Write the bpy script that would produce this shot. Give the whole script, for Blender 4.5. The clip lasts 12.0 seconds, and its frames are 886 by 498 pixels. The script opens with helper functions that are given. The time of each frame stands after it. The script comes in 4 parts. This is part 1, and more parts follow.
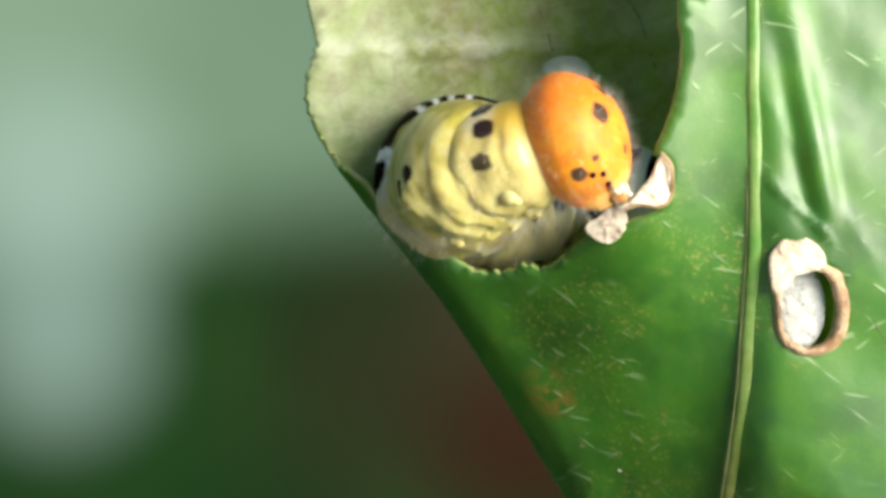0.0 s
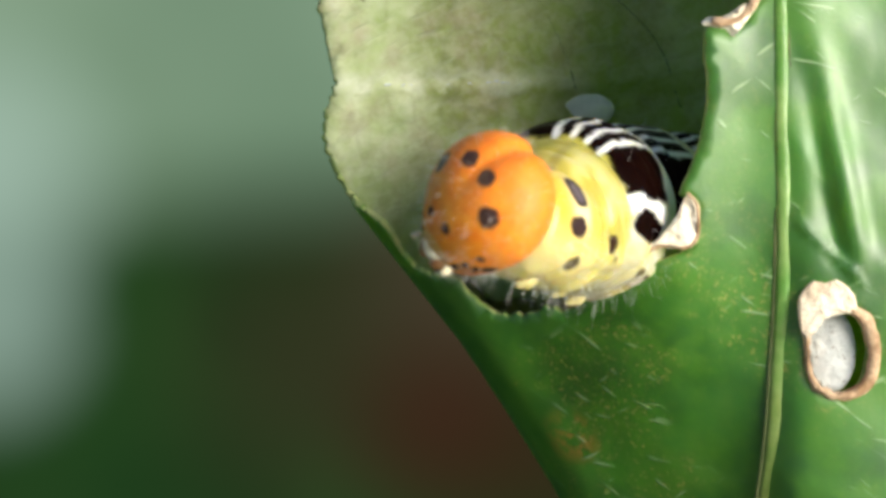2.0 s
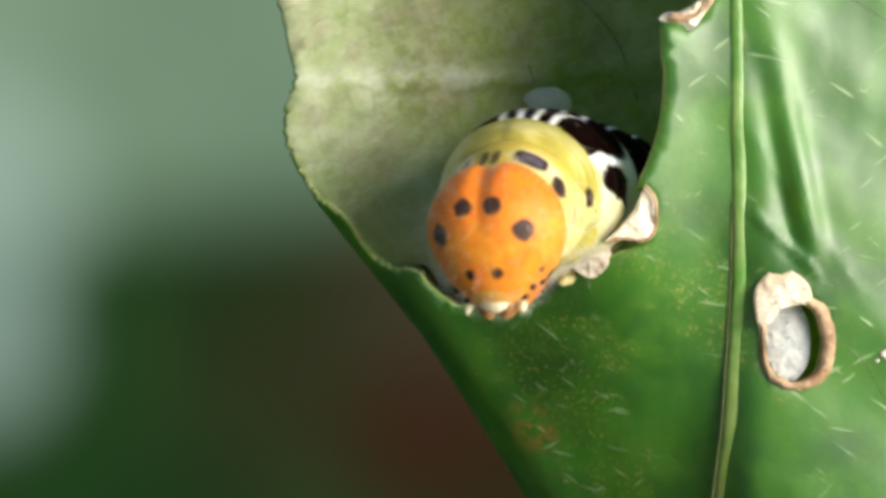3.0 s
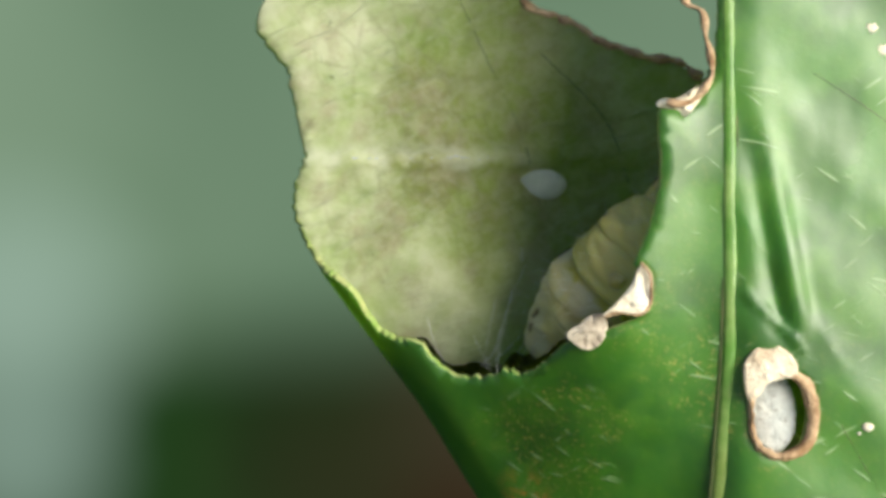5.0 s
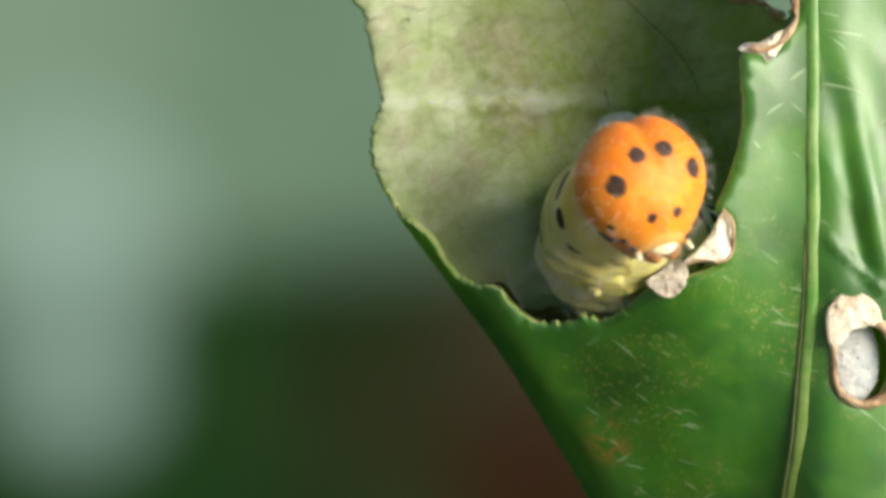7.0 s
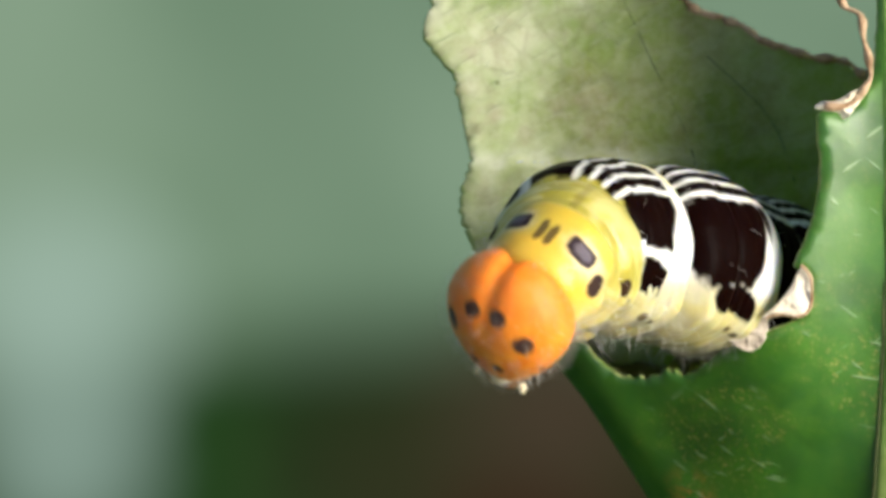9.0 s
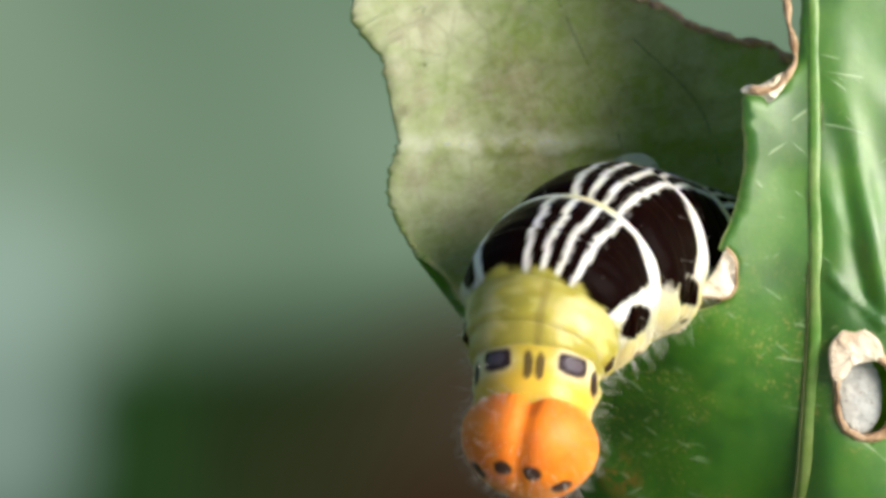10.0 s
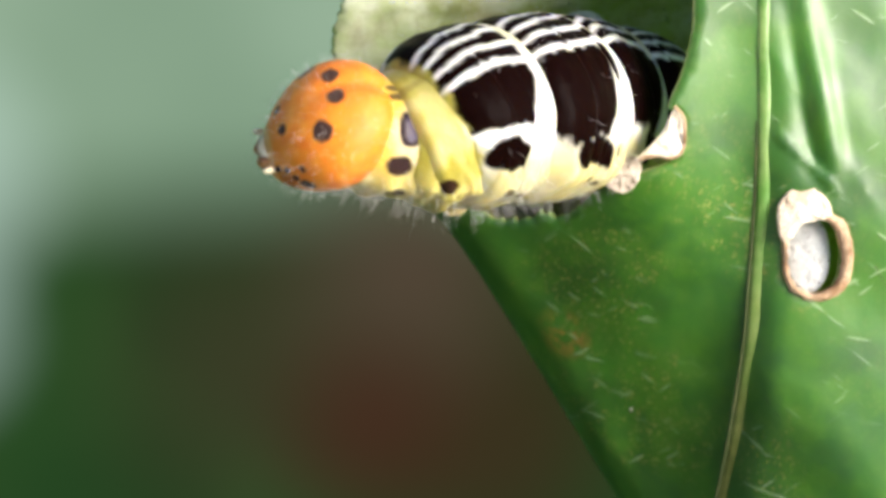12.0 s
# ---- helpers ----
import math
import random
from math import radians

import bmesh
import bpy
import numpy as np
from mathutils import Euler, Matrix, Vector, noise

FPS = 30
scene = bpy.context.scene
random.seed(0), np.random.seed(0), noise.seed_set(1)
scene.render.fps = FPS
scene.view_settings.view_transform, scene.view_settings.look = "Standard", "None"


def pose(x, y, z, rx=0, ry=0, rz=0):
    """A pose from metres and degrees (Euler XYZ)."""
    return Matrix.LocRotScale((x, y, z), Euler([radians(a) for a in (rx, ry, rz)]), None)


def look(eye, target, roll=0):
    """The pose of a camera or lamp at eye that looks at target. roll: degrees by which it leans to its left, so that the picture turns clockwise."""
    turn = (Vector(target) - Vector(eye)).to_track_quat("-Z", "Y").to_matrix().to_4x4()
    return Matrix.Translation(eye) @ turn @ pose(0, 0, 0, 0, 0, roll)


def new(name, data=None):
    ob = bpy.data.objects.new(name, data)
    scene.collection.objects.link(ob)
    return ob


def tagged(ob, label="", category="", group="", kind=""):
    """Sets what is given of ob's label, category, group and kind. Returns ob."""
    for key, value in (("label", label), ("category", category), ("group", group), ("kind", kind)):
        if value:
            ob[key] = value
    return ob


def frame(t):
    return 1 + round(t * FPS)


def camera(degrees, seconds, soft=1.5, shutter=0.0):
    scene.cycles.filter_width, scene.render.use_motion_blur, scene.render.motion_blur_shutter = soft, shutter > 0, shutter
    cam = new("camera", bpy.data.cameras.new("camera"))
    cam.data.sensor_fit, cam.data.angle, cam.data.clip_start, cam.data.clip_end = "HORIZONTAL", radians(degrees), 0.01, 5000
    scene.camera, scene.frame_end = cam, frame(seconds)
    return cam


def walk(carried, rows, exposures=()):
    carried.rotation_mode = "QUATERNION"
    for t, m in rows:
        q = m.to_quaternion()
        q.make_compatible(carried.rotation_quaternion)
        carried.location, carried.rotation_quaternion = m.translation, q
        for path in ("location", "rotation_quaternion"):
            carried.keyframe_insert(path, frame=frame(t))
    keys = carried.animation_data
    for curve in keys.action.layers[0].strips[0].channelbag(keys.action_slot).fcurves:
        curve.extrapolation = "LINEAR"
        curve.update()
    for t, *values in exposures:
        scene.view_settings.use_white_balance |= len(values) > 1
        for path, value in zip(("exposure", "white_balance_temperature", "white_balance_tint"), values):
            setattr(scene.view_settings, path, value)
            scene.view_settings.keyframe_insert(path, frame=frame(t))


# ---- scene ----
MM = 0.001
TILT = pose(0, 0, 0, -30)  # the leaf hangs sloping, and the camera looks down on it


# how far the hanging leaf has swung on its stalk: seconds, degrees about its length, degrees forward
SWAY = [(0, -1.38, -0.12), (0.5, -2.22, -0.49), (1, -2.53, -0.94), (1.5, -3.25, -1.49), (2, -4.1, -2), (2.5, -4.15, -1.72), (2.7, -3.88, -1.39), (4.3, 0, 0), (4.5, 0, 0), (5, 0, 0), (5.5, 0, 0), (6, 0, 0), (6.5, 0, 0), (6.7, 0, 0), (8.3, -4.57, 0.38), (8.5, -4.8, 0.4), (9, -5.2, 0.64), (9.5, -5.22, 0.95), (10, -5.15, 0.92), (10.5, -5.2, 0.95), (11, -5.4, 1.3), (11.5, -5.7, 1.26), (12, -5.76, 1.3)]


def hung(t):
    """The pose of the leaf at t, one of the times of its sway."""
    return next(TILT @ pose(0, 0, 0, nod, 0, turn) for at, turn, nod in SWAY if at == t)


def shot(t, x, y, z, yaw, pitch, roll):
    """A row of the camera's path, in millimetres and degrees from the leaf, looking along +y."""
    return t, hung(t) @ pose(x * MM, y * MM, z * MM, 0, 0, yaw) @ pose(0, 0, 0, 90 + pitch, 0, 0) @ pose(0, 0, 0, 0, 0, -roll)


# ---- camera: a close-up held a hand's width from the leaf ----
cam = camera(22.62, 12.0, soft=3.6, shutter=0.5)
cam.data.dof.use_dof = True
cam.data.dof.focus_distance = 101 * MM
cam.data.dof.aperture_fstop = 75.0
walk(cam, [
    shot(0, 4.11, -96.62, 0.65, 2.959, -2.620, 0.680),
    shot(0.5, 4.03, -96.44, 0.54, 3.129, -2.234, 0.875),
    shot(1, 4.16, -95.52, 0.70, 0.913, -1.905, 0.589),
    shot(1.5, 4.29, -95.01, 0.79, 2.721, -0.943, 0.537),
    shot(2, 3.99, -94.37, 0.66, 3.483, -1.595, 0.719),
    shot(2.5, 4.04, -95.00, 0.81, 3.290, -2.026, 0.839),
    shot(2.7, 4.00, -94.95, 0.80, 2.941, -2.224, 0.836),
    shot(4.3, 0.43, -99.83, 0.61, 1.336, -0.124, 0.390),
    shot(4.5, 0.37, -100.42, 0.46, 1.915, -0.503, 0.067),
    shot(5, 0.43, -100.03, 0.21, 0.449, 0.417, 0.037),
    shot(5.5, 0.00, -99.99, 0.00, -0.002, -0.000, -0.001),
    shot(6, 0.15, -99.10, 0.92, -0.210, -0.059, 0.117),
    shot(6.5, -0.09, -99.04, 1.78, 1.038, -0.945, 0.161),
    shot(6.7, -0.31, -98.94, 1.84, 1.811, -1.842, 0.145),
    shot(8.3, 3.14, -102.13, 1.71, 5.519, -1.528, 0.152),
    shot(8.5, 3.16, -102.24, 1.73, 6.260, -1.086, 0.141),
    shot(9, 3.39, -101.82, 1.48, 6.230, -0.174, 0.436),
    shot(9.5, 3.29, -102.00, 1.64, 4.461, -1.128, 0.403),
    shot(10, 3.32, -102.03, 1.59, 4.301, -0.715, 0.300),
    shot(10.5, 3.08, -102.45, 1.50, 4.190, -4.065, 0.860),
    shot(11, 3.30, -101.98, 1.70, 3.447, -4.195, 0.363),
    shot(11.5, 3.40, -101.24, 1.64, 3.523, -5.339, 0.378),
    shot(12, 3.30, -101.06, 1.60, 2.961, -4.357, 0.475),
], exposures=[(0, 0.56, 6750, 4), (1, 0.44, 6750, 3), (2.5, 0.34, 6700, 6), (4.3, 0.16, 6800, 2), (6.7, 0.17, 6800, 4), (8.5, 0.41, 6700, 7), (9.5, 0.22, 6700, 7), (10.5, 0.34, 6700, 9), (11, 0.53, 6600, 11), (12, 0.74, 6600, 12)])

# ---- world, sun, exposure ----
world = bpy.data.worlds.new("sky")
scene.world = world
world.use_nodes = True
wn = world.node_tree.nodes
sky = wn.new("ShaderNodeTexSky")
sky.sky_type = "NISHITA"
sky.sun_disc = False
sky.sun_elevation = radians(28)
sky.sun_rotation = radians(123)
sky.air_density, sky.dust_density = 1.0, 3.0
wn["Background"].inputs["Strength"].default_value = 0.10
world.node_tree.links.new(sky.outputs["Color"], wn["Background"].inputs["Color"])

sun = new("sun", bpy.data.lights.new("sun", "SUN"))
sun.data.energy = 5.0
sun.data.angle = radians(40)
sun.data.color = (1.0, 0.96, 0.9)
sun.matrix_world = look((1.18, -0.77, 0.75), (0, 0, 0))


# ---- materials ----
class Shade:
    """A small builder of node materials."""

    def __init__(self, name, rough=0.5, spec=0.5, sss=0.0, radius=(0.001, 0.0006, 0.0003)):
        self.mat = bpy.data.materials.new(name)
        self.mat.use_nodes = True
        self.tree = self.mat.node_tree
        self.b = self.tree.nodes["Principled BSDF"]
        self.b.inputs["Roughness"].default_value = rough
        self.b.inputs["Specular IOR Level"].default_value = spec
        if sss:
            self.b.inputs["Subsurface Weight"].default_value = sss
            self.b.inputs["Subsurface Radius"].default_value = radius
            self.b.inputs["Subsurface Scale"].default_value = 1.0
        self.co = self.node("ShaderNodeTexCoord").outputs["Object"]

    def node(self, kind):
        return self.tree.nodes.new(kind)

    def link(self, a, b):
        self.tree.links.new(a, b)

    def put(self, sock, v):
        if isinstance(v, bpy.types.NodeSocket):
            self.link(v, sock)
        elif isinstance(v, (tuple, list)) and len(v) == 3 and sock.type == "RGBA":
            sock.default_value = (*v, 1)
        else:
            sock.default_value = v

    def mapped(self, loc=(0, 0, 0), rot=(0, 0, 0), scale=(1, 1, 1)):
        m = self.node("ShaderNodeMapping")
        self.link(self.co, m.inputs["Vector"])
        m.inputs["Location"].default_value = loc
        m.inputs["Rotation"].default_value = [radians(a) for a in rot]
        m.inputs["Scale"].default_value = scale
        m.vector_type = "TEXTURE"
        return m.outputs["Vector"]

    def noise(self, scale, detail=4.0, rough=0.55, co=None, distort=0.0):
        n = self.node("ShaderNodeTexNoise")
        self.link(co or self.co, n.inputs["Vector"])
        n.inputs["Scale"].default_value, n.inputs["Detail"].default_value = scale, detail
        n.inputs["Roughness"].default_value, n.inputs["Distortion"].default_value = rough, distort
        return n.outputs["Fac"]

    def cells(self, scale, co=None, feature="F1", out="Distance"):
        n = self.node("ShaderNodeTexVoronoi")
        n.feature = feature
        self.link(co or self.co, n.inputs["Vector"])
        n.inputs["Scale"].default_value = scale
        return n.outputs[out]

    def ramp(self, fac, lo, hi, a=0.0, b=1.0):
        n = self.node("ShaderNodeMapRange")
        n.interpolation_type = "SMOOTHSTEP"
        for k, v in (("Value", fac), ("From Min", lo), ("From Max", hi), ("To Min", a), ("To Max", b)):
            self.put(n.inputs[k], v)
        return n.outputs["Result"]

    def math(self, op, a, b=0.0):
        n = self.node("ShaderNodeMath")
        n.operation = op
        self.put(n.inputs[0], a)
        self.put(n.inputs[1], b)
        return n.outputs[0]

    def mix(self, fac, a, b):
        n = self.node("ShaderNodeMix")
        n.data_type = "RGBA"
        self.put(n.inputs[0], fac)
        self.put(n.inputs[6], a)
        self.put(n.inputs[7], b)
        return n.outputs[2]

    def near(self, centre, radius, soft=0.5):
        """1 inside a ball round centre (metres), fading to 0 at its radius."""
        d = self.node("ShaderNodeVectorMath")
        d.operation = "DISTANCE"
        self.link(self.co, d.inputs[0])
        d.inputs[1].default_value = centre
        return self.ramp(d.outputs["Value"], radius * (1 - soft), radius, 1.0, 0.0)

    def attribute(self, name):
        n = self.node("ShaderNodeAttribute")
        n.attribute_name = name
        return n.outputs["Color"]

    def bump(self, height, strength, distance):
        n = self.node("ShaderNodeBump")
        self.put(n.inputs["Height"], height)
        n.inputs["Strength"].default_value, n.inputs["Distance"].default_value = strength, distance
        self.link(n.outputs["Normal"], self.b.inputs["Normal"])

    def colour(self, c):
        self.put(self.b.inputs["Base Color"], c)
        return self

    def through_light(self, amount, tint):
        """Lets part of the light pass through, as a thin leaf does."""
        t = self.node("ShaderNodeBsdfTranslucent")
        self.put(t.inputs["Color"], tint)
        m = self.node("ShaderNodeMixShader")
        m.inputs[0].default_value = amount
        self.link(self.b.outputs[0], m.inputs[1])
        self.link(t.outputs[0], m.inputs[2])
        self.link(m.outputs[0], self.tree.nodes["Material Output"].inputs["Surface"])


def leaf_upper():
    s = Shade("leaf_upper_skin", 0.34, 0.7)
    s.b.inputs["Coat Weight"].default_value, s.b.inputs["Coat Roughness"].default_value = 1.0, 0.52
    s.b.inputs["Coat IOR"].default_value = 1.56
    big = s.noise(120, 3)
    fine = s.noise(1500, 4)
    c = s.mix(s.ramp(big, 0.3, 0.72), (0.013, 0.112, 0.005), (0.048, 0.225, 0.009))
    blot = s.math("MULTIPLY", s.ramp(s.noise(300, 5, 0.68), 0.42, 0.62), 0.75)
    c = s.mix(blot, c, (0.074, 0.245, 0.010))
    c = s.mix(s.math("MULTIPLY", s.ramp(fine, 0.35, 0.75), 0.35), c, (0.10, 0.255, 0.014))
    deep = s.math("MULTIPLY", s.ramp(s.noise(230, 4, 0.6, s.mapped((0.003, 0, 0.002))), 0.48, 0.64), 0.55)
    c = s.mix(deep, c, (0.008, 0.075, 0.005))
    # tan flecks gathered in patches
    flecks = s.ramp(s.noise(5200, 2.0, 0.55), 0.585, 0.64)
    across = s.node("ShaderNodeSeparateXYZ")
    s.link(s.co, across.inputs[0])
    where = s.math("MULTIPLY", s.ramp(s.noise(150, 5, 0.6), 0.45, 0.56), s.ramp(across.outputs["X"], 12 * MM, 17 * MM, 1.0, 0.2))
    where = s.math("MULTIPLY", where, s.ramp(across.outputs["Z"], -4 * MM, 1 * MM, 1.0, 0.22))
    c = s.mix(s.math("MULTIPLY", s.math("MULTIPLY", flecks, where), 0.66), c, (0.42, 0.38, 0.09))
    # a rust-brown stain
    rust = s.math("MULTIPLY", s.near((3.8 * MM, 9.2 * MM, -10.9 * MM), 1.9 * MM, 0.7), s.ramp(s.noise(1100, 5, 0.7), 0.44, 0.55))
    c = s.mix(s.math("MULTIPLY", rust, 0.75), c, (0.40, 0.17, 0.03))
    # pale scratches running across the blade
    scr = None
    for turn, shift in ((38, 0.0), (-35, 0.7), (12, 1.9)):
        co = s.mapped((shift, 0, shift), (0, turn, 0), (0.0024, 0.0024, 0.00034))
        one = s.ramp(s.noise(1.0, 1.2, 0.5, co), 0.69, 0.75)
        scr = one if scr is None else s.math("MAXIMUM", scr, one)
    scr = s.math("MULTIPLY", scr, s.ramp(s.noise(150, 2), 0.42, 0.57))
    c = s.mix(s.math("MULTIPLY", scr, 0.7), c, (0.38, 0.55, 0.27))
    s.colour(c)
    s.put(s.b.inputs["Roughness"], s.ramp(s.noise(500, 4), 0.3, 0.7, 0.38, 0.54))
    s.bump(s.math("ADD", s.math("MULTIPLY", s.noise(700, 5, 0.6), 1.0), s.math("MULTIPLY", scr, 0.5)), 0.4, 0.00018)
    s.through_light(0.28, (0.34, 0.75, 0.05))
    return s.mat


def leaf_under():
    s = Shade("leaf_under_skin", 0.62, 0.35)
    c = s.mix(s.ramp(s.noise(210, 6, 0.65), 0.36, 0.66), (0.36, 0.43, 0.20), (0.64, 0.65, 0.48))
    green = s.math("MULTIPLY", s.ramp(s.noise(130, 4, 0.6), 0.46, 0.64), 0.75)
    c = s.mix(green, c, (0.15, 0.235, 0.03))
    olive = s.math("MULTIPLY", s.ramp(s.noise(75, 4, 0.6), 0.50, 0.62), 0.6)
    c = s.mix(olive, c, (0.115, 0.105, 0.022))
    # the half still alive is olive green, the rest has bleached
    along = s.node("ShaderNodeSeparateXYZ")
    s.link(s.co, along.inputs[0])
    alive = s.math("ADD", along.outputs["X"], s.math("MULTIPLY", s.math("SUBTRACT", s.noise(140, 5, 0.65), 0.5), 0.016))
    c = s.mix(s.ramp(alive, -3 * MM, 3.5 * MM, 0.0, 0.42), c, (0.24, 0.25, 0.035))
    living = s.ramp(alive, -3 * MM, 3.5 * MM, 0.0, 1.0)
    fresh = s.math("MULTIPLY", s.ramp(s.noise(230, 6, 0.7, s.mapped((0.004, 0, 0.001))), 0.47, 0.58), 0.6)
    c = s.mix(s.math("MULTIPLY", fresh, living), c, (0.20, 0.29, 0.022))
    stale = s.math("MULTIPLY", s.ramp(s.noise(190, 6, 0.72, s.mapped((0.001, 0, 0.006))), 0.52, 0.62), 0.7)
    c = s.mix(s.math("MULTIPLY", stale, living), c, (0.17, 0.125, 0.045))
    # a broad ragged band of old silk along the crease
    crease = s.math("SUBTRACT", s.math("SUBTRACT", along.outputs["Z"], s.math("MULTIPLY", along.outputs["X"], 0.033)), 5.75 * MM)
    crease = s.math("ABSOLUTE", s.math("ADD", crease, s.math("MULTIPLY", s.math("SUBTRACT", s.noise(420, 5, 0.65), 0.5), 0.0022)))
    band = s.math("MULTIPLY", s.ramp(crease, 0.1 * MM, 0.85 * MM, 0.52, 0.0), s.ramp(s.noise(420, 5, 0.68), 0.38, 0.62, 0.1, 1.0))
    brown = s.math("MULTIPLY", s.ramp(s.noise(300, 7, 0.72), 0.48, 0.66), 0.68)
    c = s.mix(brown, c, (0.29, 0.21, 0.17))
    net = s.ramp(s.cells(620, None, "DISTANCE_TO_EDGE"), 0.10, 0.0)
    c = s.mix(s.math("MULTIPLY", net, s.ramp(s.noise(120, 2), 0.40, 0.62, 0.0, 0.45)), c, (0.13, 0.12, 0.07))
    grain = s.ramp(s.noise(1900, 5, 0.7), 0.40, 0.62)
    c = s.mix(s.math("MULTIPLY", grain, 0.30), c, (0.62, 0.64, 0.44))
    co = s.mapped((0, 0, 0), (0, -28, 0), (0.0017, 0.0017, 0.00035))
    fibre = s.ramp(s.noise(1.0, 3, 0.6, co), 0.48, 0.72)
    c = s.mix(s.math("MULTIPLY", fibre, 0.30), c, (0.52, 0.55, 0.40))
    dots = s.ramp(s.cells(900), 0.14, 0.06)
    dots = s.math("MULTIPLY", dots, s.ramp(s.noise(230, 2), 0.55, 0.62))
    c = s.mix(s.math("MULTIPLY", dots, 0.8), c, (0.05, 0.035, 0.025))
    c = s.mix(s.math("MULTIPLY", band, s.ramp(along.outputs["X"], 1 * MM, 6 * MM, 1.0, 0.25)), c, (0.66, 0.68, 0.58))
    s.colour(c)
    s.bump(s.math("ADD", s.noise(900, 5, 0.6), s.math("MULTIPLY", fibre, 0.6)), 0.55, 0.0003)
    s.through_light(0.42, (0.68, 0.74, 0.16))
    return s.mat


def rib_skin():
    """Fresh green above, browner and duller towards the stalk."""
    s = Shade("leaf_midrib", 0.38)
    c = s.mix(s.ramp(s.noise(420, 4, 0.6), 0.35, 0.65), (0.08, 0.21, 0.03), (0.19, 0.31, 0.085))
    at = s.node("ShaderNodeSeparateXYZ")
    s.link(s.co, at.inputs[0])
    old = s.math("ADD", at.outputs["Z"], s.math("MULTIPLY", s.math("SUBTRACT", s.noise(300, 4, 0.6), 0.5), 0.012))
    c = s.mix(s.ramp(old, -18 * MM, -4 * MM, 0.8, 0.0), c, s.mix(s.ramp(s.noise(900, 4, 0.6), 0.4, 0.6), (0.085, 0.085, 0.018), (0.17, 0.16, 0.045)))
    s.colour(c)
    s.bump(s.noise(420, 5, 0.6), 0.5, 0.0003)
    return s.mat


def speckled(name, a, b, scale, rough=0.6, bump=0.4, depth=0.0002, sss=0.0, spots=None):
    s = Shade(name, rough, 0.4, sss)
    c = s.mix(s.ramp(s.noise(scale, 5, 0.6), 0.32, 0.68), a, b)
    if spots:
        c = s.mix(s.ramp(s.cells(scale * 2.2), 0.17, 0.1, 0.0, 0.9), c, spots)
    s.colour(c)
    s.bump(s.noise(scale * 2.5, 5, 0.65), bump, depth)
    return s.mat


def marked_skin(name, rough, sss, grain=0.0):
    """Insect skin whose pigment is stored with the mesh."""
    s = Shade(name, rough, 0.32, sss, (0.0014, 0.0010, 0.0003))
    c = s.attribute("pigment")
    tone = s.ramp(s.noise(900, 4, 0.6), 0.25, 0.75, 0.0, 0.22)
    s.colour(s.mix(tone, c, (0.30, 0.20, 0.10) if grain else (0.34, 0.30, 0.16)))
    if not grain:
        tone = s.ramp(s.noise(700, 5, 0.65), 0.35, 0.75, 0.0, 0.16)
        lum = s.node("ShaderNodeRGBToBW")
        s.link(c, lum.inputs[0])
        tone = s.math("MULTIPLY", tone, s.ramp(lum.outputs[0], 0.03, 0.2))
        s.colour(s.mix(tone, c, s.mix(0.5, c, (0.25, 0.20, 0.07))))
        s.put(s.b.inputs["Specular IOR Level"], s.ramp(lum.outputs[0], 0.0, 0.2, 0.012, 0.34))
    if grain:
        s.bump(s.noise(2600, 4, 0.6), 0.35, 0.00012)
    else:
        creases = s.noise(1.0, 3, 0.6, s.mapped((0, 0, 0), (0, 0, 0), (0.0022, 0.0005, 0.0022)))
        s.bump(s.math("ADD", s.math("MULTIPLY", creases, 0.7), s.noise(1500, 4, 0.6)), 0.35, 0.00018)
    return s.mat


M_UPPER = leaf_upper()
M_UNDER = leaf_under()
M_RIM = speckled("leaf_cut_rim", (0.20, 0.34, 0.06), (0.42, 0.46, 0.18), 900)
M_RIB = rib_skin()
M_DRY = speckled("dry_leaf_tissue", (0.62, 0.47, 0.33), (0.86, 0.77, 0.63), 700, 0.7, 0.7, 0.0004)
M_DRYDARK = speckled("dry_brown_rim", (0.32, 0.18, 0.09), (0.66, 0.47, 0.31), 900, 0.65, 0.8, 0.0005)
M_CRUMB = speckled("grey_dry_tissue", (0.36, 0.30, 0.24), (0.60, 0.53, 0.44), 800, 0.75, 0.6, 0.0003)
M_CREAM = speckled("bleached_leaf_tissue", (0.70, 0.60, 0.44), (0.84, 0.78, 0.68), 600, 0.7, 0.5)
M_PAPER = speckled("white_papery_skin", (0.46, 0.49, 0.49), (0.64, 0.66, 0.65), 1100, 0.75, 0.6, 0.0003, 0, (0.16, 0.12, 0.10))
M_VEIN = speckled("dark_vein", (0.07, 0.11, 0.03), (0.16, 0.18, 0.07), 900, 0.6)
M_SILK = speckled("silk_patch", (0.38, 0.43, 0.33), (0.52, 0.56, 0.46), 800, 0.6, 0.4)
M_MAT = speckled("dirty_silk", (0.38, 0.32, 0.18), (0.62, 0.58, 0.42), 500, 0.6, 0.7, 0.0004, 0.0, (0.08, 0.05, 0.03))
M_SKIN = marked_skin("caterpillar_skin", 0.30, 0.55)
M_HEAD = marked_skin("caterpillar_head_shell", 0.5, 0.15, 1.0)
M_LEG = speckled("leg_skin", (0.46, 0.38, 0.13), (0.62, 0.54, 0.26), 1500, 0.35, 0.2, 0.0001, 0.3)
M_MOUTH = speckled("mouthparts", (0.20, 0.07, 0.02), (0.45, 0.22, 0.08), 1800, 0.3, 0.2, 0.0001)
M_LIP = speckled("upper_lip", (0.78, 0.62, 0.36), (0.86, 0.76, 0.55), 1500, 0.3, 0.2, 0.0001, 0.2)
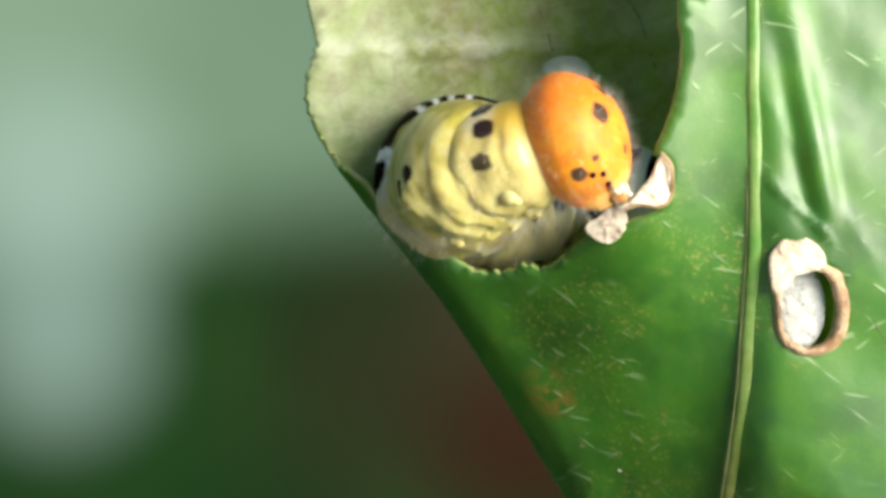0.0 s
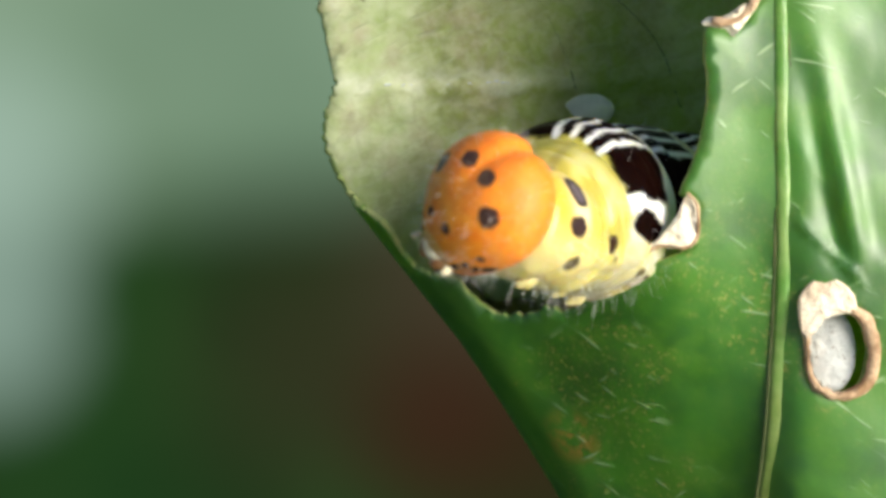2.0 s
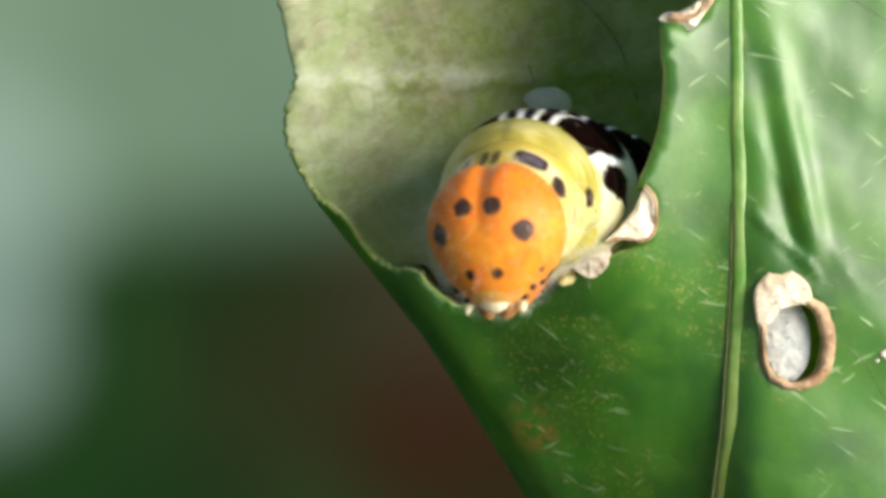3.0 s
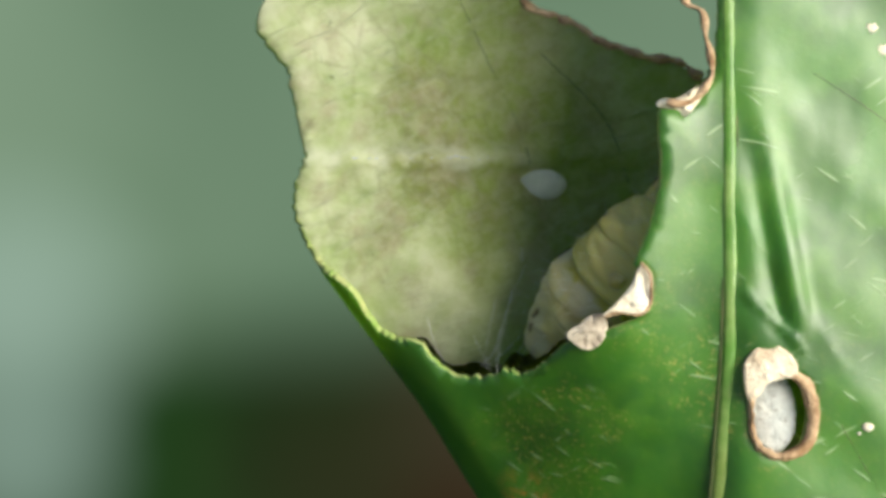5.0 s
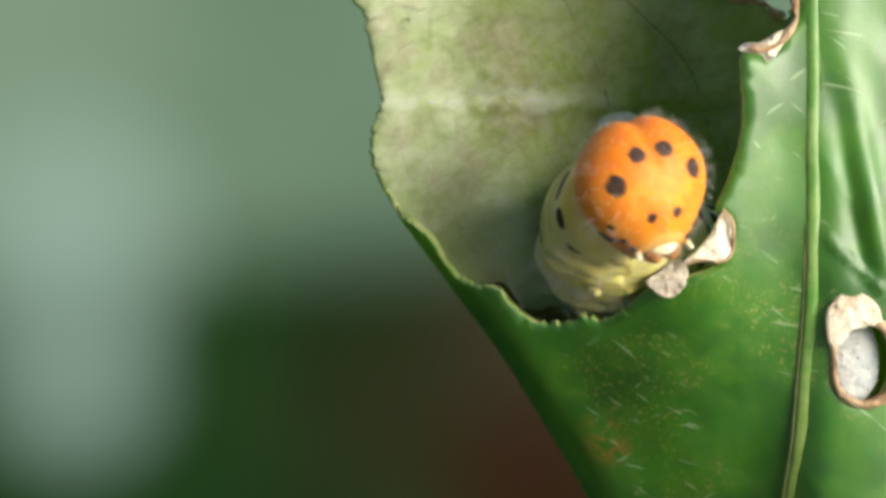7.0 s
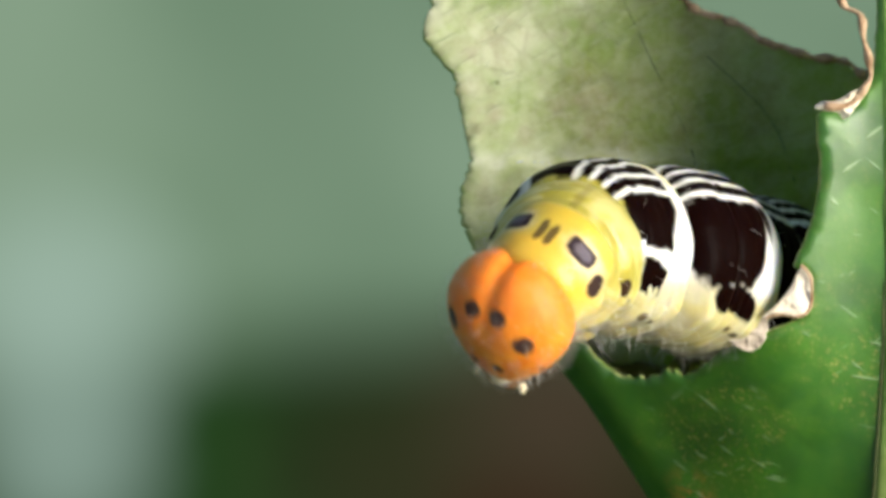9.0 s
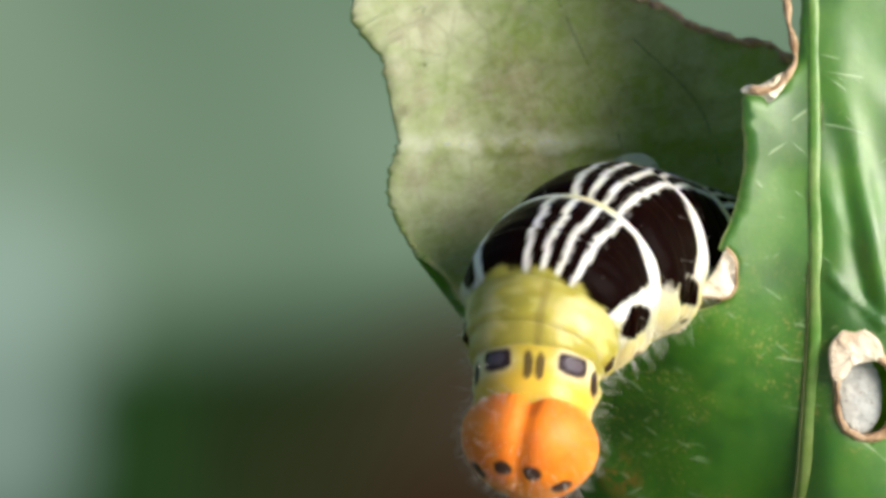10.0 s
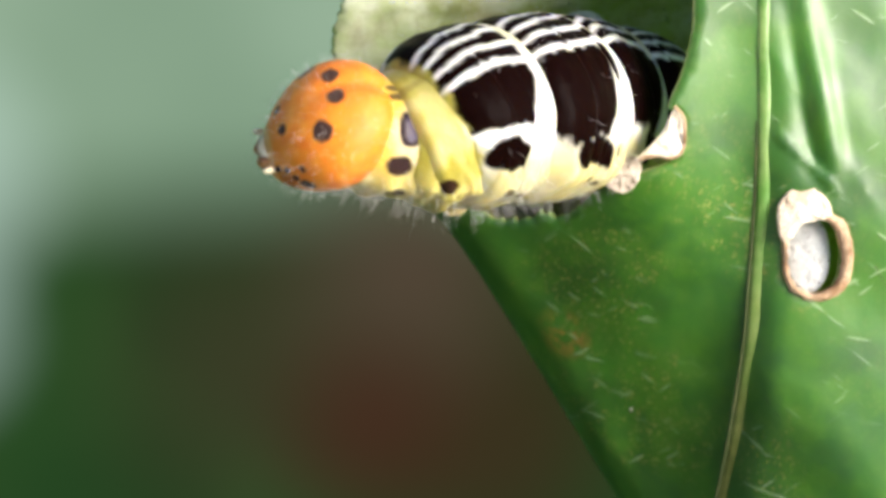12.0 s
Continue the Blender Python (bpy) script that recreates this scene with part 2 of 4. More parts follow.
M_EYE = speckled("eye_shell", (0.012, 0.007, 0.006), (0.03, 0.015, 0.01), 1500, 0.12, 0.1, 0.0001)
M_HAIR = speckled("pale_hair", (0.70, 0.70, 0.66), (0.85, 0.85, 0.82), 600, 0.5, 0.0)


# ---- mesh helpers ----
def part(name, bm, material, parent, label=""):
    me = bpy.data.meshes.new(name)
    bm.to_mesh(me)
    bm.free()
    for p in me.polygons:
        p.use_smooth = True
    for m in material if isinstance(material, (list, tuple)) else [material]:
        me.materials.append(m)
    ob = new(name, me)
    ob.parent = parent
    if label:
        ob["label"] = label
    return ob


def smooth_line(points, steps=8, closed=False):
    """A Catmull-Rom line through points."""
    p = np.array(points, float)
    q = np.vstack([p[-1], p, p[0], p[1]]) if closed else np.vstack([2 * p[0] - p[1], p, 2 * p[-1] - p[-2]])
    out = []
    for i in range(1, len(q) - 2):
        a, b, c, d = q[i - 1:i + 3]
        for t in np.arange(steps) / steps:
            out.append(0.5 * (2 * b + (c - a) * t + (2 * a - 5 * b + 4 * c - d) * t * t + (3 * b - a - 3 * c + d) * t ** 3))
    if not closed:
        out.append(p[-1])
    return np.array(out)


def spaced(line, gap, closed=False):
    """The same line with points at an even gap."""
    p = np.vstack([line, line[:1]]) if closed else line
    s = np.r_[0, np.cumsum(np.linalg.norm(np.diff(p, axis=0), axis=1))]
    n = max(4, int(s[-1] / gap))
    at = np.linspace(0, s[-1], n, endpoint=not closed)
    return np.stack([np.interp(at, s, p[:, k]) for k in range(p.shape[1])], 1)


def tube(line, radii, sides=8, flat=1.0, across=(0, 1, 0)):
    """A tapered tube along a line of points in millimetres."""
    bm = bmesh.new()
    rings = []
    for i, c in enumerate(line):
        d = Vector(line[min(i + 1, len(line) - 1)] - line[max(i - 1, 0)]).normalized()
        u = d.cross(Vector(across)).normalized()
        v = u.cross(d)
        r = float(radii[i] if hasattr(radii, "__len__") else radii)
        rings.append([bm.verts.new((Vector(c) + r * (math.cos(k * math.tau / sides) * u + flat * math.sin(k * math.tau / sides) * v)) * MM)
                      for k in range(sides)])
    for a, b in zip(rings, rings[1:]):
        for k in range(sides):
            bm.faces.new((a[k], a[(k + 1) % sides], b[(k + 1) % sides], b[k]))
    bm.faces.new(rings[0][::-1])
    bm.faces.new(rings[-1])
    bmesh.ops.recalc_face_normals(bm, faces=bm.faces)
    return bm


def blob(size, segs=16, rings=10, wobble=0.0):
    """A rounded lump with half sizes in millimetres."""
    bm = bmesh.new()
    bmesh.ops.create_uvsphere(bm, u_segments=segs, v_segments=rings, radius=1)
    for v in bm.verts:
        k = 1 + wobble * noise.noise(v.co * 1.7 + Vector(size))
        v.co = Vector([v.co[i] * size[i] * k * MM for i in range(3)])
    return bm


def edge(v, at, soft):
    """0 below at, 1 above it, over a soft step."""
    t = max(0.0, min(1.0, (v - at) / soft + 0.5))
    return t * t * (3 - 2 * t)


# ---- the leaf: one blade whose half is rolled back into a tube ----
CUSP = np.array([-6.1, -0.1])
DOWN = np.array([0.572, -0.820])
OVER = np.array([0.820, 0.572])
FRONT = smooth_line([(0, 13.5), (0.3, 11.7), (1.2, 9.7), (3, 8.1), (6, 5.3), (10, 2.3), (14, 0.8), (17.5, 0)], 20)
FRONT_S = np.r_[0, np.cumsum(np.hypot(*np.diff(FRONT, axis=0).T))]
BACK = smooth_line([(0, 3.6), (0.25, 4.8), (1.5, 6.0), (4, 7.6), (8, 10.2), (12, 12.6), (16, 13.4), (20.5, 12.6), (23.5, 11.4), (25.5, 10.2), (26.5, 9.4)], 20)
BACK_S = np.r_[0, np.cumsum(np.hypot(*np.diff(BACK, axis=0).T))]
MIDRIB = smooth_line([(12.68, 21.95), (12.81, 11.51), (12.87, 3.68), (12.97, -2.87), (12.75, -8.24), (12.49, -11.95), (11.54, -19.16), (9.0, -32.2), (5.96, -40.71)], 8)


def swell(b):
    """The tube is slender at its mouth and stouter further down."""
    return float(np.interp(b, [-4, 0, 12, 24], [0.42, 0.48, 0.98, 1.12]))


def spread(b):
    """How far the fold leans outwards further down."""
    return 0.085 * max(0.0, b - 8)


def rib_x(z):
    return float(np.interp(-z, -MIDRIB[:, 1], MIDRIB[:, 0]))


def relief(x, z):
    """How far the upper blade stands back (+) or swells forward (-) from its plane, in millimetres."""
    d = x - rib_x(z)
    y = 2.4 - 0.25 * (1 - math.exp(-(d / 0.8) ** 2)) if d > 0 else 2.4 * math.exp(-(d / 4.8) ** 2)
    rise = math.sqrt(max(0.0, d - 0.1) ** 2 + 0.5) - 0.7
    level = 0.7 * edge(z, -9.0, 7.0)
    y += 0.30 * (rise * (1 - level) + 4.5 * (1 - math.exp(-rise / 4.5)) * level)
    # a blister beside the rib: a pocket and its crest, both ending in a point, and a short branch vein below
    t = (6.0 - z) / 8.9
    if -0.2 < t < 1.1 and d > 0:
        swollen = math.sin(max(0.0, min(1.0, (t + 0.2) / 1.7)) * math.pi) * (1 - max(0.0, min(1.0, (t - 0.9) / 0.18)))
        crest = 1.75 + 1.5 * t
        y -= 0.36 * swollen * math.exp(-((d - crest) / 0.5) ** 2)
        y += 0.22 * swollen * math.exp(-((d - crest + 0.95) / 0.55) ** 2) * min(1.0, d / 0.5)
    off = (d - 0.55) * 0.68 + (z + 1.0) * 0.73
    if 0.4 < d < 3.6:
        y -= 0.16 * math.exp(-(off / 0.2) ** 2) * min(1.0, (d - 0.4) / 0.3, (3.6 - d) / 0.5)
    if d > 0:
        y += 0.05 * math.sin((z + 0.9 * d) * 1.15)
    y += 0.0012 * max(0.0, d - 6) ** 2
    # the lower blade lifts towards its tip
    y -= 0.24 * (math.sqrt(max(0.0, -6.5 - z) ** 2 + 9.0) - 3.0) * max(0.0, min(1.0, (d + 5.0) / 6.0))
    y += 0.16 * noise.noise(Vector((x * 0.16, 3.0, z * 0.16))) + 0.035 * noise.noise(Vector((x * 0.8, 9.0, z * 0.8)))
    return y


def on_leaf(a, b):
    """The place of the blade's point a across the roll (negative: rolled behind) and b along it."""
    if a >= 0:
        q = np.interp(a, FRONT_S, FRONT[:, 0]) + max(0.0, a - FRONT_S[-1])
        q -= spread(b) * math.exp(-q / 7)
        y = np.interp(a, FRONT_S, FRONT[:, 1]) * swell(b)
    else:
        q = np.interp(-a, BACK_S, BACK[:, 0])
        y = np.interp(-a, BACK_S, BACK[:, 1]) + (13.5 * swell(b) - 3.6) * math.exp(-q / 4)
    x, z = CUSP + b * DOWN + q * OVER
    if a >= 0:
        y += relief(x, z) * min(1.0, a / 5.0)
    else:
        w = min(1.0, -a / 5.0)
        ridge = b - (-4.74 + (-3.67 - a) * 0.549)
        y += w * (0.34 * math.exp(-((ridge - 0.6) / 0.6) ** 2) - 0.34 * math.exp(-((ridge + 0.5) / 0.6) ** 2))
        y += w * (0.5 * noise.noise(Vector((a * 0.16, b * 0.16, 1.0))) + 0.16 * noise.noise(Vector((a * 0.55, b * 0.55, 5.0))))
    return Vector((x, y, z))


def rough_edge(line, amount, size, closed=False):
    out = []
    for p in line:
        k = Vector((p[0] * size, p[1] * size, 4.0))
        m = amount * (1.0 if p[0] < 11 else 0.3)
        tooth = 0.45 * m * noise.noise(k * 3.3)
        out.append((p[0] + m * noise.noise(k) + tooth, p[1] + m * noise.noise(k + Vector((7, 3, 1))) - tooth))
    return out


def inside(points, poly):
    """Which of the points lie inside a closed line."""
    p, q = np.array(points, float), np.array(poly, float)
    hit = np.zeros(len(p), bool)
    for (x0, y0), (x1, y1) in zip(q, np.roll(q, -1, axis=0)):
        if y0 != y1:
            hit ^= ((y0 > p[:, 1]) != (y1 > p[:, 1])) & (p[:, 0] < x0 + (p[:, 1] - y0) * (x1 - x0) / (y1 - y0))
    return hit


def bent(x, z):
    """Depth of the upper blade at x, z: its roll and its relief."""
    a, b = to_sheet(x, z)
    return float(np.interp(a, FRONT_S, FRONT[:, 1])) * swell(b) + relief(x, z) * min(1.0, a / 5.0)


def to_sheet(x, z):
    """Sheet coordinates of a point of the flat upper blade."""
    d = np.array([x, z]) - CUSP
    seen, b = float(d @ OVER), float(d @ DOWN)
    q = seen
    for _ in range(8):
        q = seen + spread(b) * math.exp(-q / 7)
    return float(np.interp(q, FRONT[:, 0], FRONT_S)) + max(0.0, q - 17.5), b


EATEN = [(0.45, 0), (1.81, 0.38), (2.84, 1.61), (2.54, 3.28), (3.28, 4.42), (4.89, 5.27), (5.02, 6.58), (5.55, 7.66), (7.06, 8.52), (8.87, 8.94),
         (9.27, 9.44), (10.55, 9.51), (12.53, 9.32), (13.8, 9.37), (14.92, 9.81), (16.46, 10.12), (17.44, 9.62), (18.08, 8.44), (17.91, 8.01), (19.57, 6.97),
         (20.82, 5.91), (21.68, 4.92), (22.6, 3.35), (23.11, 2.91), (24, 3.49), (25.34, 3.12), (26.25, 2.7), (27.03, 1.81), (28.61, -0.27), (33.83, -7.47)]
MARGIN = [(36, -6), (44, 0), (50, 9), (50, 20), (44, 32), (34, 41), (24, 46), (12, 44), (0, 40), (-12, 38), (-25, 33), (-33, 26), (-34.0, 14), (-33.4, 6)]
TORN = [(-27.77, 1.99), (-26.19, 2.29), (-24.56, 2.74), (-24.06, 1.45), (-22.11, -0.8), (-20.58, -3.66), (-19.3, -5.97), (-19.42, -8.82), (-16.97, -12.92), (-10.37, -14.35),
        (-7.2, -12.79), (-5.93, -11.43), (-6.02, -9.36), (-5.06, -7.2), (-4.17, -5.36), (-3.43, -4.77), (-2.09, -3.83), (-1.33, -2.61), (-0.5, -0.5)]
HOLE = [(14.23, -5.24), (14.72, -5.01), (15.74, -4.95), (16.28, -5.48), (16.54, -6.54), (16.36, -7.88), (15.72, -8.63), (14.82, -8.48), (14.21, -7.77), (14.08, -6.57)]


def build_leaf():
    leaf = tagged(new("leaf"), "glossy green leaf, half rolled into a tube, with eaten edges", "leaf")
    leaf.matrix_world = TILT
    outline = rough_edge(spaced(smooth_line(EATEN, 6), 0.09), 0.19, 2.8)
    outline += [tuple(p) for p in spaced(smooth_line(MARGIN, 6), 0.7)]
    outline += rough_edge(spaced(smooth_line(TORN, 6), 0.10), 0.21, 2.4)
    hole = [to_sheet(*p) for p in rough_edge(spaced(smooth_line(HOLE, 6, True), 0.2, True), 0.06, 3.0)]
    pts = [Vector(p) for p in outline + hole]
    n0, n1 = len(outline), len(hole)
    edges = [(i, (i + 1) % n0) for i in range(n0)] + [(n0 + i, n0 + (i + 1) % n1) for i in range(n1)]
    grid = np.stack(np.meshgrid(np.arange(-38, 50, 0.5), np.arange(-15, 46, 0.5)), -1).reshape(-1, 2)
    grid = grid + np.random.RandomState(4).uniform(-0.12, 0.12, grid.shape)
    near = np.full(len(grid), 9.0)
    for p in outline + hole:
        near = np.minimum(near, np.hypot(grid[:, 0] - p[0], grid[:, 1] - p[1]))
    blister = [to_sheet(*p) for p in ((12.9, -4.6), (19.0, -4.6), (19.0, 8.5), (12.9, 8.5))]
    fine = np.array([to_sheet(x, z) for x in np.arange(13.0, 18.9, 0.19) for z in np.arange(-4.5, 8.4, 0.24)])
    fine = fine + np.random.RandomState(5).uniform(-0.03, 0.03, fine.shape)
    close = np.full(len(fine), 9.0)
    for p in outline + hole:
        close = np.minimum(close, np.hypot(fine[:, 0] - p[0], fine[:, 1] - p[1]))
    pts += [Vector(p) for p in grid[inside(grid, outline) & ~inside(grid, hole) & (near > 0.3) & ~inside(grid, blister)]]
    pts += [Vector(p) for p in fine[inside(fine, outline) & ~inside(fine, hole) & (close > 0.2)]]
    from mathutils import geometry
    co, _, tris, _, _, _ = geometry.delaunay_2d_cdt(pts, edges, [], 0, 1e-5)
    flat = [tuple(c) for c in co]
    centre = np.array(flat)[np.array([tuple(t) for t in tris])].mean(axis=1)
    good = inside(centre, outline) & ~inside(centre, hole)
    keep = [tuple(t) for t, g in zip(tris, good) if g]
    mid = np.array([on_leaf(*c) for c in flat])
    tri = np.array(keep)
    fn = np.cross(mid[tri[:, 1]] - mid[tri[:, 0]], mid[tri[:, 2]] - mid[tri[:, 0]])
    vn = np.zeros_like(mid)
    for k in range(3):
        np.add.at(vn, tri[:, k], fn)
    vn /= np.maximum(np.linalg.norm(vn, axis=1, keepdims=True), 1e-9)
    side = -1.0 if vn[np.argmax(mid[:, 0])][1] > 0 else 1.0
    vn *= side
    count = {}
    for t in keep:
        for k in range(3):
            count.setdefault(frozenset((t[k], t[(k + 1) % 3])), []).append((t[k], t[(k + 1) % 3]))
    n = len(mid)
    verts = np.vstack([mid + 0.15 * vn, mid - 0.15 * vn]) * MM
    faces, index = [], []
    for t in keep:
        up = t if side > 0 else t[::-1]
        faces += [up, tuple(k + n for k in up[::-1])]
        index += [0, 1]
    for e in count.values():
        if len(e) == 1:
            a, b = e[0] if side > 0 else e[0][::-1]
            faces.append((b, a, a + n, b + n))
            index.append(2)
    me = bpy.data.meshes.new("blade")
    me.from_pydata(verts.tolist(), [], faces)
    me.polygons.foreach_set("material_index", index)
    me.polygons.foreach_set("use_smooth", [True] * len(faces))
    for m in (M_UPPER, M_UNDER, M_RIM):
        me.materials.append(m)
    blade = new("blade", me)
    blade.parent = leaf
    blade["label"] = "green upper side, pale mottled underside"

    # midrib: a slender raised rib
    line = [np.array((x, bent(x, z) - 0.10, z)) for x, z in spaced(MIDRIB, 0.6)]
    part("midrib", tube(line, [0.27 + 0.20 * i / len(line) + 0.02 * noise.noise(Vector((i * 0.4, 0, 0))) for i in range(len(line))], 12, 0.5), M_RIB, leaf, "pale green midrib")
    for side in (-1, 1):
        seam = [p + np.array((side * (0.31 + 0.21 * i / len(line)), 0.04, 0)) for i, p in enumerate(line)]
        part("rib_seam", tube(seam, [0.05 + 0.07 * i / len(line) for i in range(len(line))], 7), M_VEIN, leaf, "dark olive seam beside the midrib")
    return leaf


LEAF = build_leaf()


def ring_part(name, outer, inner, y0, lift, material, parent, label=""):
    """An uneven dry rim between two closed lines, raised in its middle."""
    bm = bmesh.new()
    o = spaced(smooth_line(outer, 6, True), 0.25, True)
    n = len(o)
    c = np.mean(np.array(inner), axis=0)
    i_line = smooth_line(inner, 6, True)
    ang = np.arctan2(i_line[:, 1] - c[1], i_line[:, 0] - c[0])
    rad = np.hypot(i_line[:, 0] - c[0], i_line[:, 1] - c[1])
    order = np.argsort(ang)
    rows = []
    for k in range(n):
        a = math.atan2(o[k][1] - c[1], o[k][0] - c[0])
        r = np.interp(a, ang[order], rad[order], period=math.tau)
        p_in = c + r * np.array((math.cos(a), math.sin(a)))
        row = []
        for f, up in ((1.03, -0.1), (1.0, 0.15), (0.75, 0.8), (0.4, 1.0), (0.1, 0.75), (0.0, 0.2), (-0.02, -1.2)):
            p = p_in + (o[k] - p_in) * f
            w = noise.noise(Vector((p[0] * 2.0, p[1] * 2.0, f))) + 0.8 * noise.noise(Vector((p[0] * 5.5, p[1] * 5.5, f * 3)))
            y = y0 + bent(p[0], p[1]) - lift * up * (1 + 0.5 * w)
            row.append(bm.verts.new(((p[0] + 0.08 * w) * MM, y * MM, (p[1] + 0.08 * w) * MM)))
        rows.append(row)
    for k in range(n):
        a, b = rows[k], rows[(k + 1) % n]
        for j in range(len(a) - 1):
            bm.faces.new((a[j], b[j], b[j + 1], a[j + 1]))
    bmesh.ops.recalc_face_normals(bm, faces=bm.faces)
    return part(name, bm, material, parent, label)


def flake(name, outline, y, thick, dome, material, parent, label="", wobble=0.12):
    """A crinkled flake of dry tissue lying on or beside the blade."""
    bm = bmesh.new()
    o = spaced(smooth_line(outline, 6, True), 0.12, True)
    c = o.mean(axis=0)
    base = bent(*c)
    layers = []
    for back in (0, 1):
        rings = []
        for f in np.linspace(1.0, 0.06, 10):
            ring = []
            for p in o:
                q = c + (p - c) * f
                w = noise.noise(Vector((q[0] * 1.6, q[1] * 1.6, 2.0))) + 0.7 * noise.noise(Vector((q[0] * 4.5, q[1] * 4.5, 7.0)))
                d = y + base - dome * (1 - f * f) + wobble * w + (thick if back else 0)
                ring.append(bm.verts.new((q[0] * MM, d * MM, q[1] * MM)))
            rings.append(ring)
        n = len(o)
        for a, b in zip(rings, rings[1:]):
            for k in range(n):
                bm.faces.new((a[k], a[(k + 1) % n], b[(k + 1) % n], b[k]))
        bm.faces.new(rings[-1])
        layers.append(rings[0])
    a, b = layers
    for k in range(len(a)):
        bm.faces.new((a[k], a[(k + 1) % len(a)], b[(k + 1) % len(a)], b[k]))
    bmesh.ops.recalc_face_normals(bm, faces=bm.faces)
    return part(name, bm, material, parent, label)


def build_leaf_damage():
    # the old hole with its dry rim and papery skin
    outer = [(13.8, -5.48), (14.12, -4.95), (14.99, -4.67), (16.12, -4.72), (16.92, -5.48), (17.18, -6.82), (16.96, -8.15), (16.09, -8.85), (14.83, -8.81), (14.01, -8.05), (13.82, -6.57)]
    inner = [(14.19, -5.78), (14.71, -5.2), (15.72, -5.08), (16.3, -5.6), (16.59, -6.6), (16.43, -7.85), (15.77, -8.48), (14.9, -8.44), (14.29, -7.77), (14.11, -6.62)]
    ring_part("dry_ring", outer, inner, -0.15, 0.30, M_DRYDARK, LEAF, "brown dried rim of a round hole")
    flake("papery_skin", [(14.04, -5.58), (14.9, -4.99), (15.72, -5.24), (16.12, -6.39), (16.01, -7.75), (15.31, -8.59), (14.5, -8.18), (14.02, -6.83)],
          0.40, 0.1, 0.2, M_PAPER, LEAF, "white papery skin filling most of the hole", 0.04)
    flake("dry_patch", [(13.6, -5.48), (13.57, -4.44), (14.08, -3.7), (14.75, -3.43), (15.47, -3.69), (16, -4.31), (16.02, -4.93), (15.41, -5.09), (14.72, -5.25), (14.24, -5.88), (13.81, -6.1)],
          -0.36, 0.25, 0.14, M_DRY, LEAF, "tan dried patch above the hole", 0.07)
    # bleached flap and grey crumb at the eaten edge
    flake("bleached_flap", [(8.75, 0.23), (9.15, -0.37), (9.1, -1.55), (8.62, -2.05), (7.48, -1.94), (6.93, -2.16), (7.58, -1.54), (8.24, -0.76)],
          -0.30, 0.12, 0.12, M_CREAM, LEAF, "bleached dry flap at the eaten edge")
    rim = spaced(smooth_line([np.array(p) + np.array((0, bent(p[0], p[2]), 0)) for p in ((8.72, -0.4, 0.31), (9.15, -0.5, -0.2), (9.21, -0.55, -0.92), (9.16, -0.5, -1.64), (8.72, -0.45, -2.08), (7.79, -0.4, -1.98), (7.08, -0.4, -2.16))], 6), 0.15)
    part("curled_rim", tube(rim, 0.085, 7), M_DRYDARK, LEAF, "curled brown edge of the dry flap")
    flake("dry_crumb", [(7.0, -2.05), (7.25, -2.7), (7.0, -3.35), (6.45, -3.75), (5.75, -3.5), (5.3, -3.0), (5.95, -2.55), (6.4, -2.15)],
          -0.28, 0.22, 0.10, M_CRUMB, LEAF, "grey-tan dried crumb of leaf", 0.16)
    # dried stub and thread in the upper notch
    flake("dried_stub", [(9.42, 7.54), (10.25, 7.31), (10.78, 7.02), (11.42, 7.75), (11.84, 8.37), (11.2, 8.35), (10.36, 7.87), (9.73, 7.85)],
          -0.25, 0.2, 0.2, M_CREAM, LEAF, "pale dried stub of torn leaf", 0.3)
    th = [(10.0, 0.6, 14.3), (10.6, 0.3, 12.2), (11.3, 0.0, 11.7), (11.45, -0.2, 10.9), (11.62, -0.2, 10.0), (11.82, -0.1, 8.9), (11.6, -0.2, 8.4), (11.0, -0.3, 7.7), (10.4, -0.35, 7.45), (9.7, -0.3, 7.55)]
    th = spaced(smooth_line([np.array(p) for p in th], 6), 0.2)
    th = [p + 0.05 * np.array(noise.noise_vector(Vector(p) * 1.5)) for p in th]
    part("dried_vein", tube(th, [0.15 + 0.06 * math.sin(i * 0.8) for i in range(len(th))], 8), M_DRYDARK, LEAF, "thin curled dried vein")
    # brown dead rim along the torn top of the rolled half
    rim = [np.array(on_leaf(a, b)) for a, b in spaced(smooth_line(TORN[2:8], 6), 0.2)]
    rim = [p + 0.22 * np.array(noise.noise_vector(Vector(p) * 1.6)) + np.array((0, -0.12, 0)) for p in rim]
    part("dead_rim", tube(rim, [0.20 + 0.22 * noise.noise(Vector((i * 0.31, 0, 0))) for i in range(len(rim))], 7), M_DRYDARK, LEAF, "brown dead edge of the rolled half")
    # silk pad on the inner wall
    p = on_leaf(-14.62, 2.54)
    pad = part("silk_pad", blob((1.25, 0.3, 0.78), 28, 14, 0.06), M_SILK, LEAF, "whitish oval pad of silk")
    pad.matrix_basis = pose(p.x * MM, (p.y - 0.3) * MM, p.z * MM, 0, 0, 8)
    # a pale ragged line of silk along the crease of the inner wall
    line = []
    for a in np.linspace(-4.6, -14.0, 70):
        p = on_leaf(a, (-5.15 + (-3.71 - a) * 0.544) + 0.25 * noise.noise(Vector((a * 0.7, 0, 0))) + 0.12 * noise.noise(Vector((a * 2.7, 3, 0))))
        line.append(np.array(p) + np.array((0, -0.04, 0)))
    part("silk_band", tube(line, [max(0.02, 0.04 + 0.06 * noise.noise(Vector((i * 0.35, 2, 0)))) * min(1, 0.15 + i / 12) for i in range(70)], 7, 0.6), M_SILK, LEAF, "pale ragged line of silk")
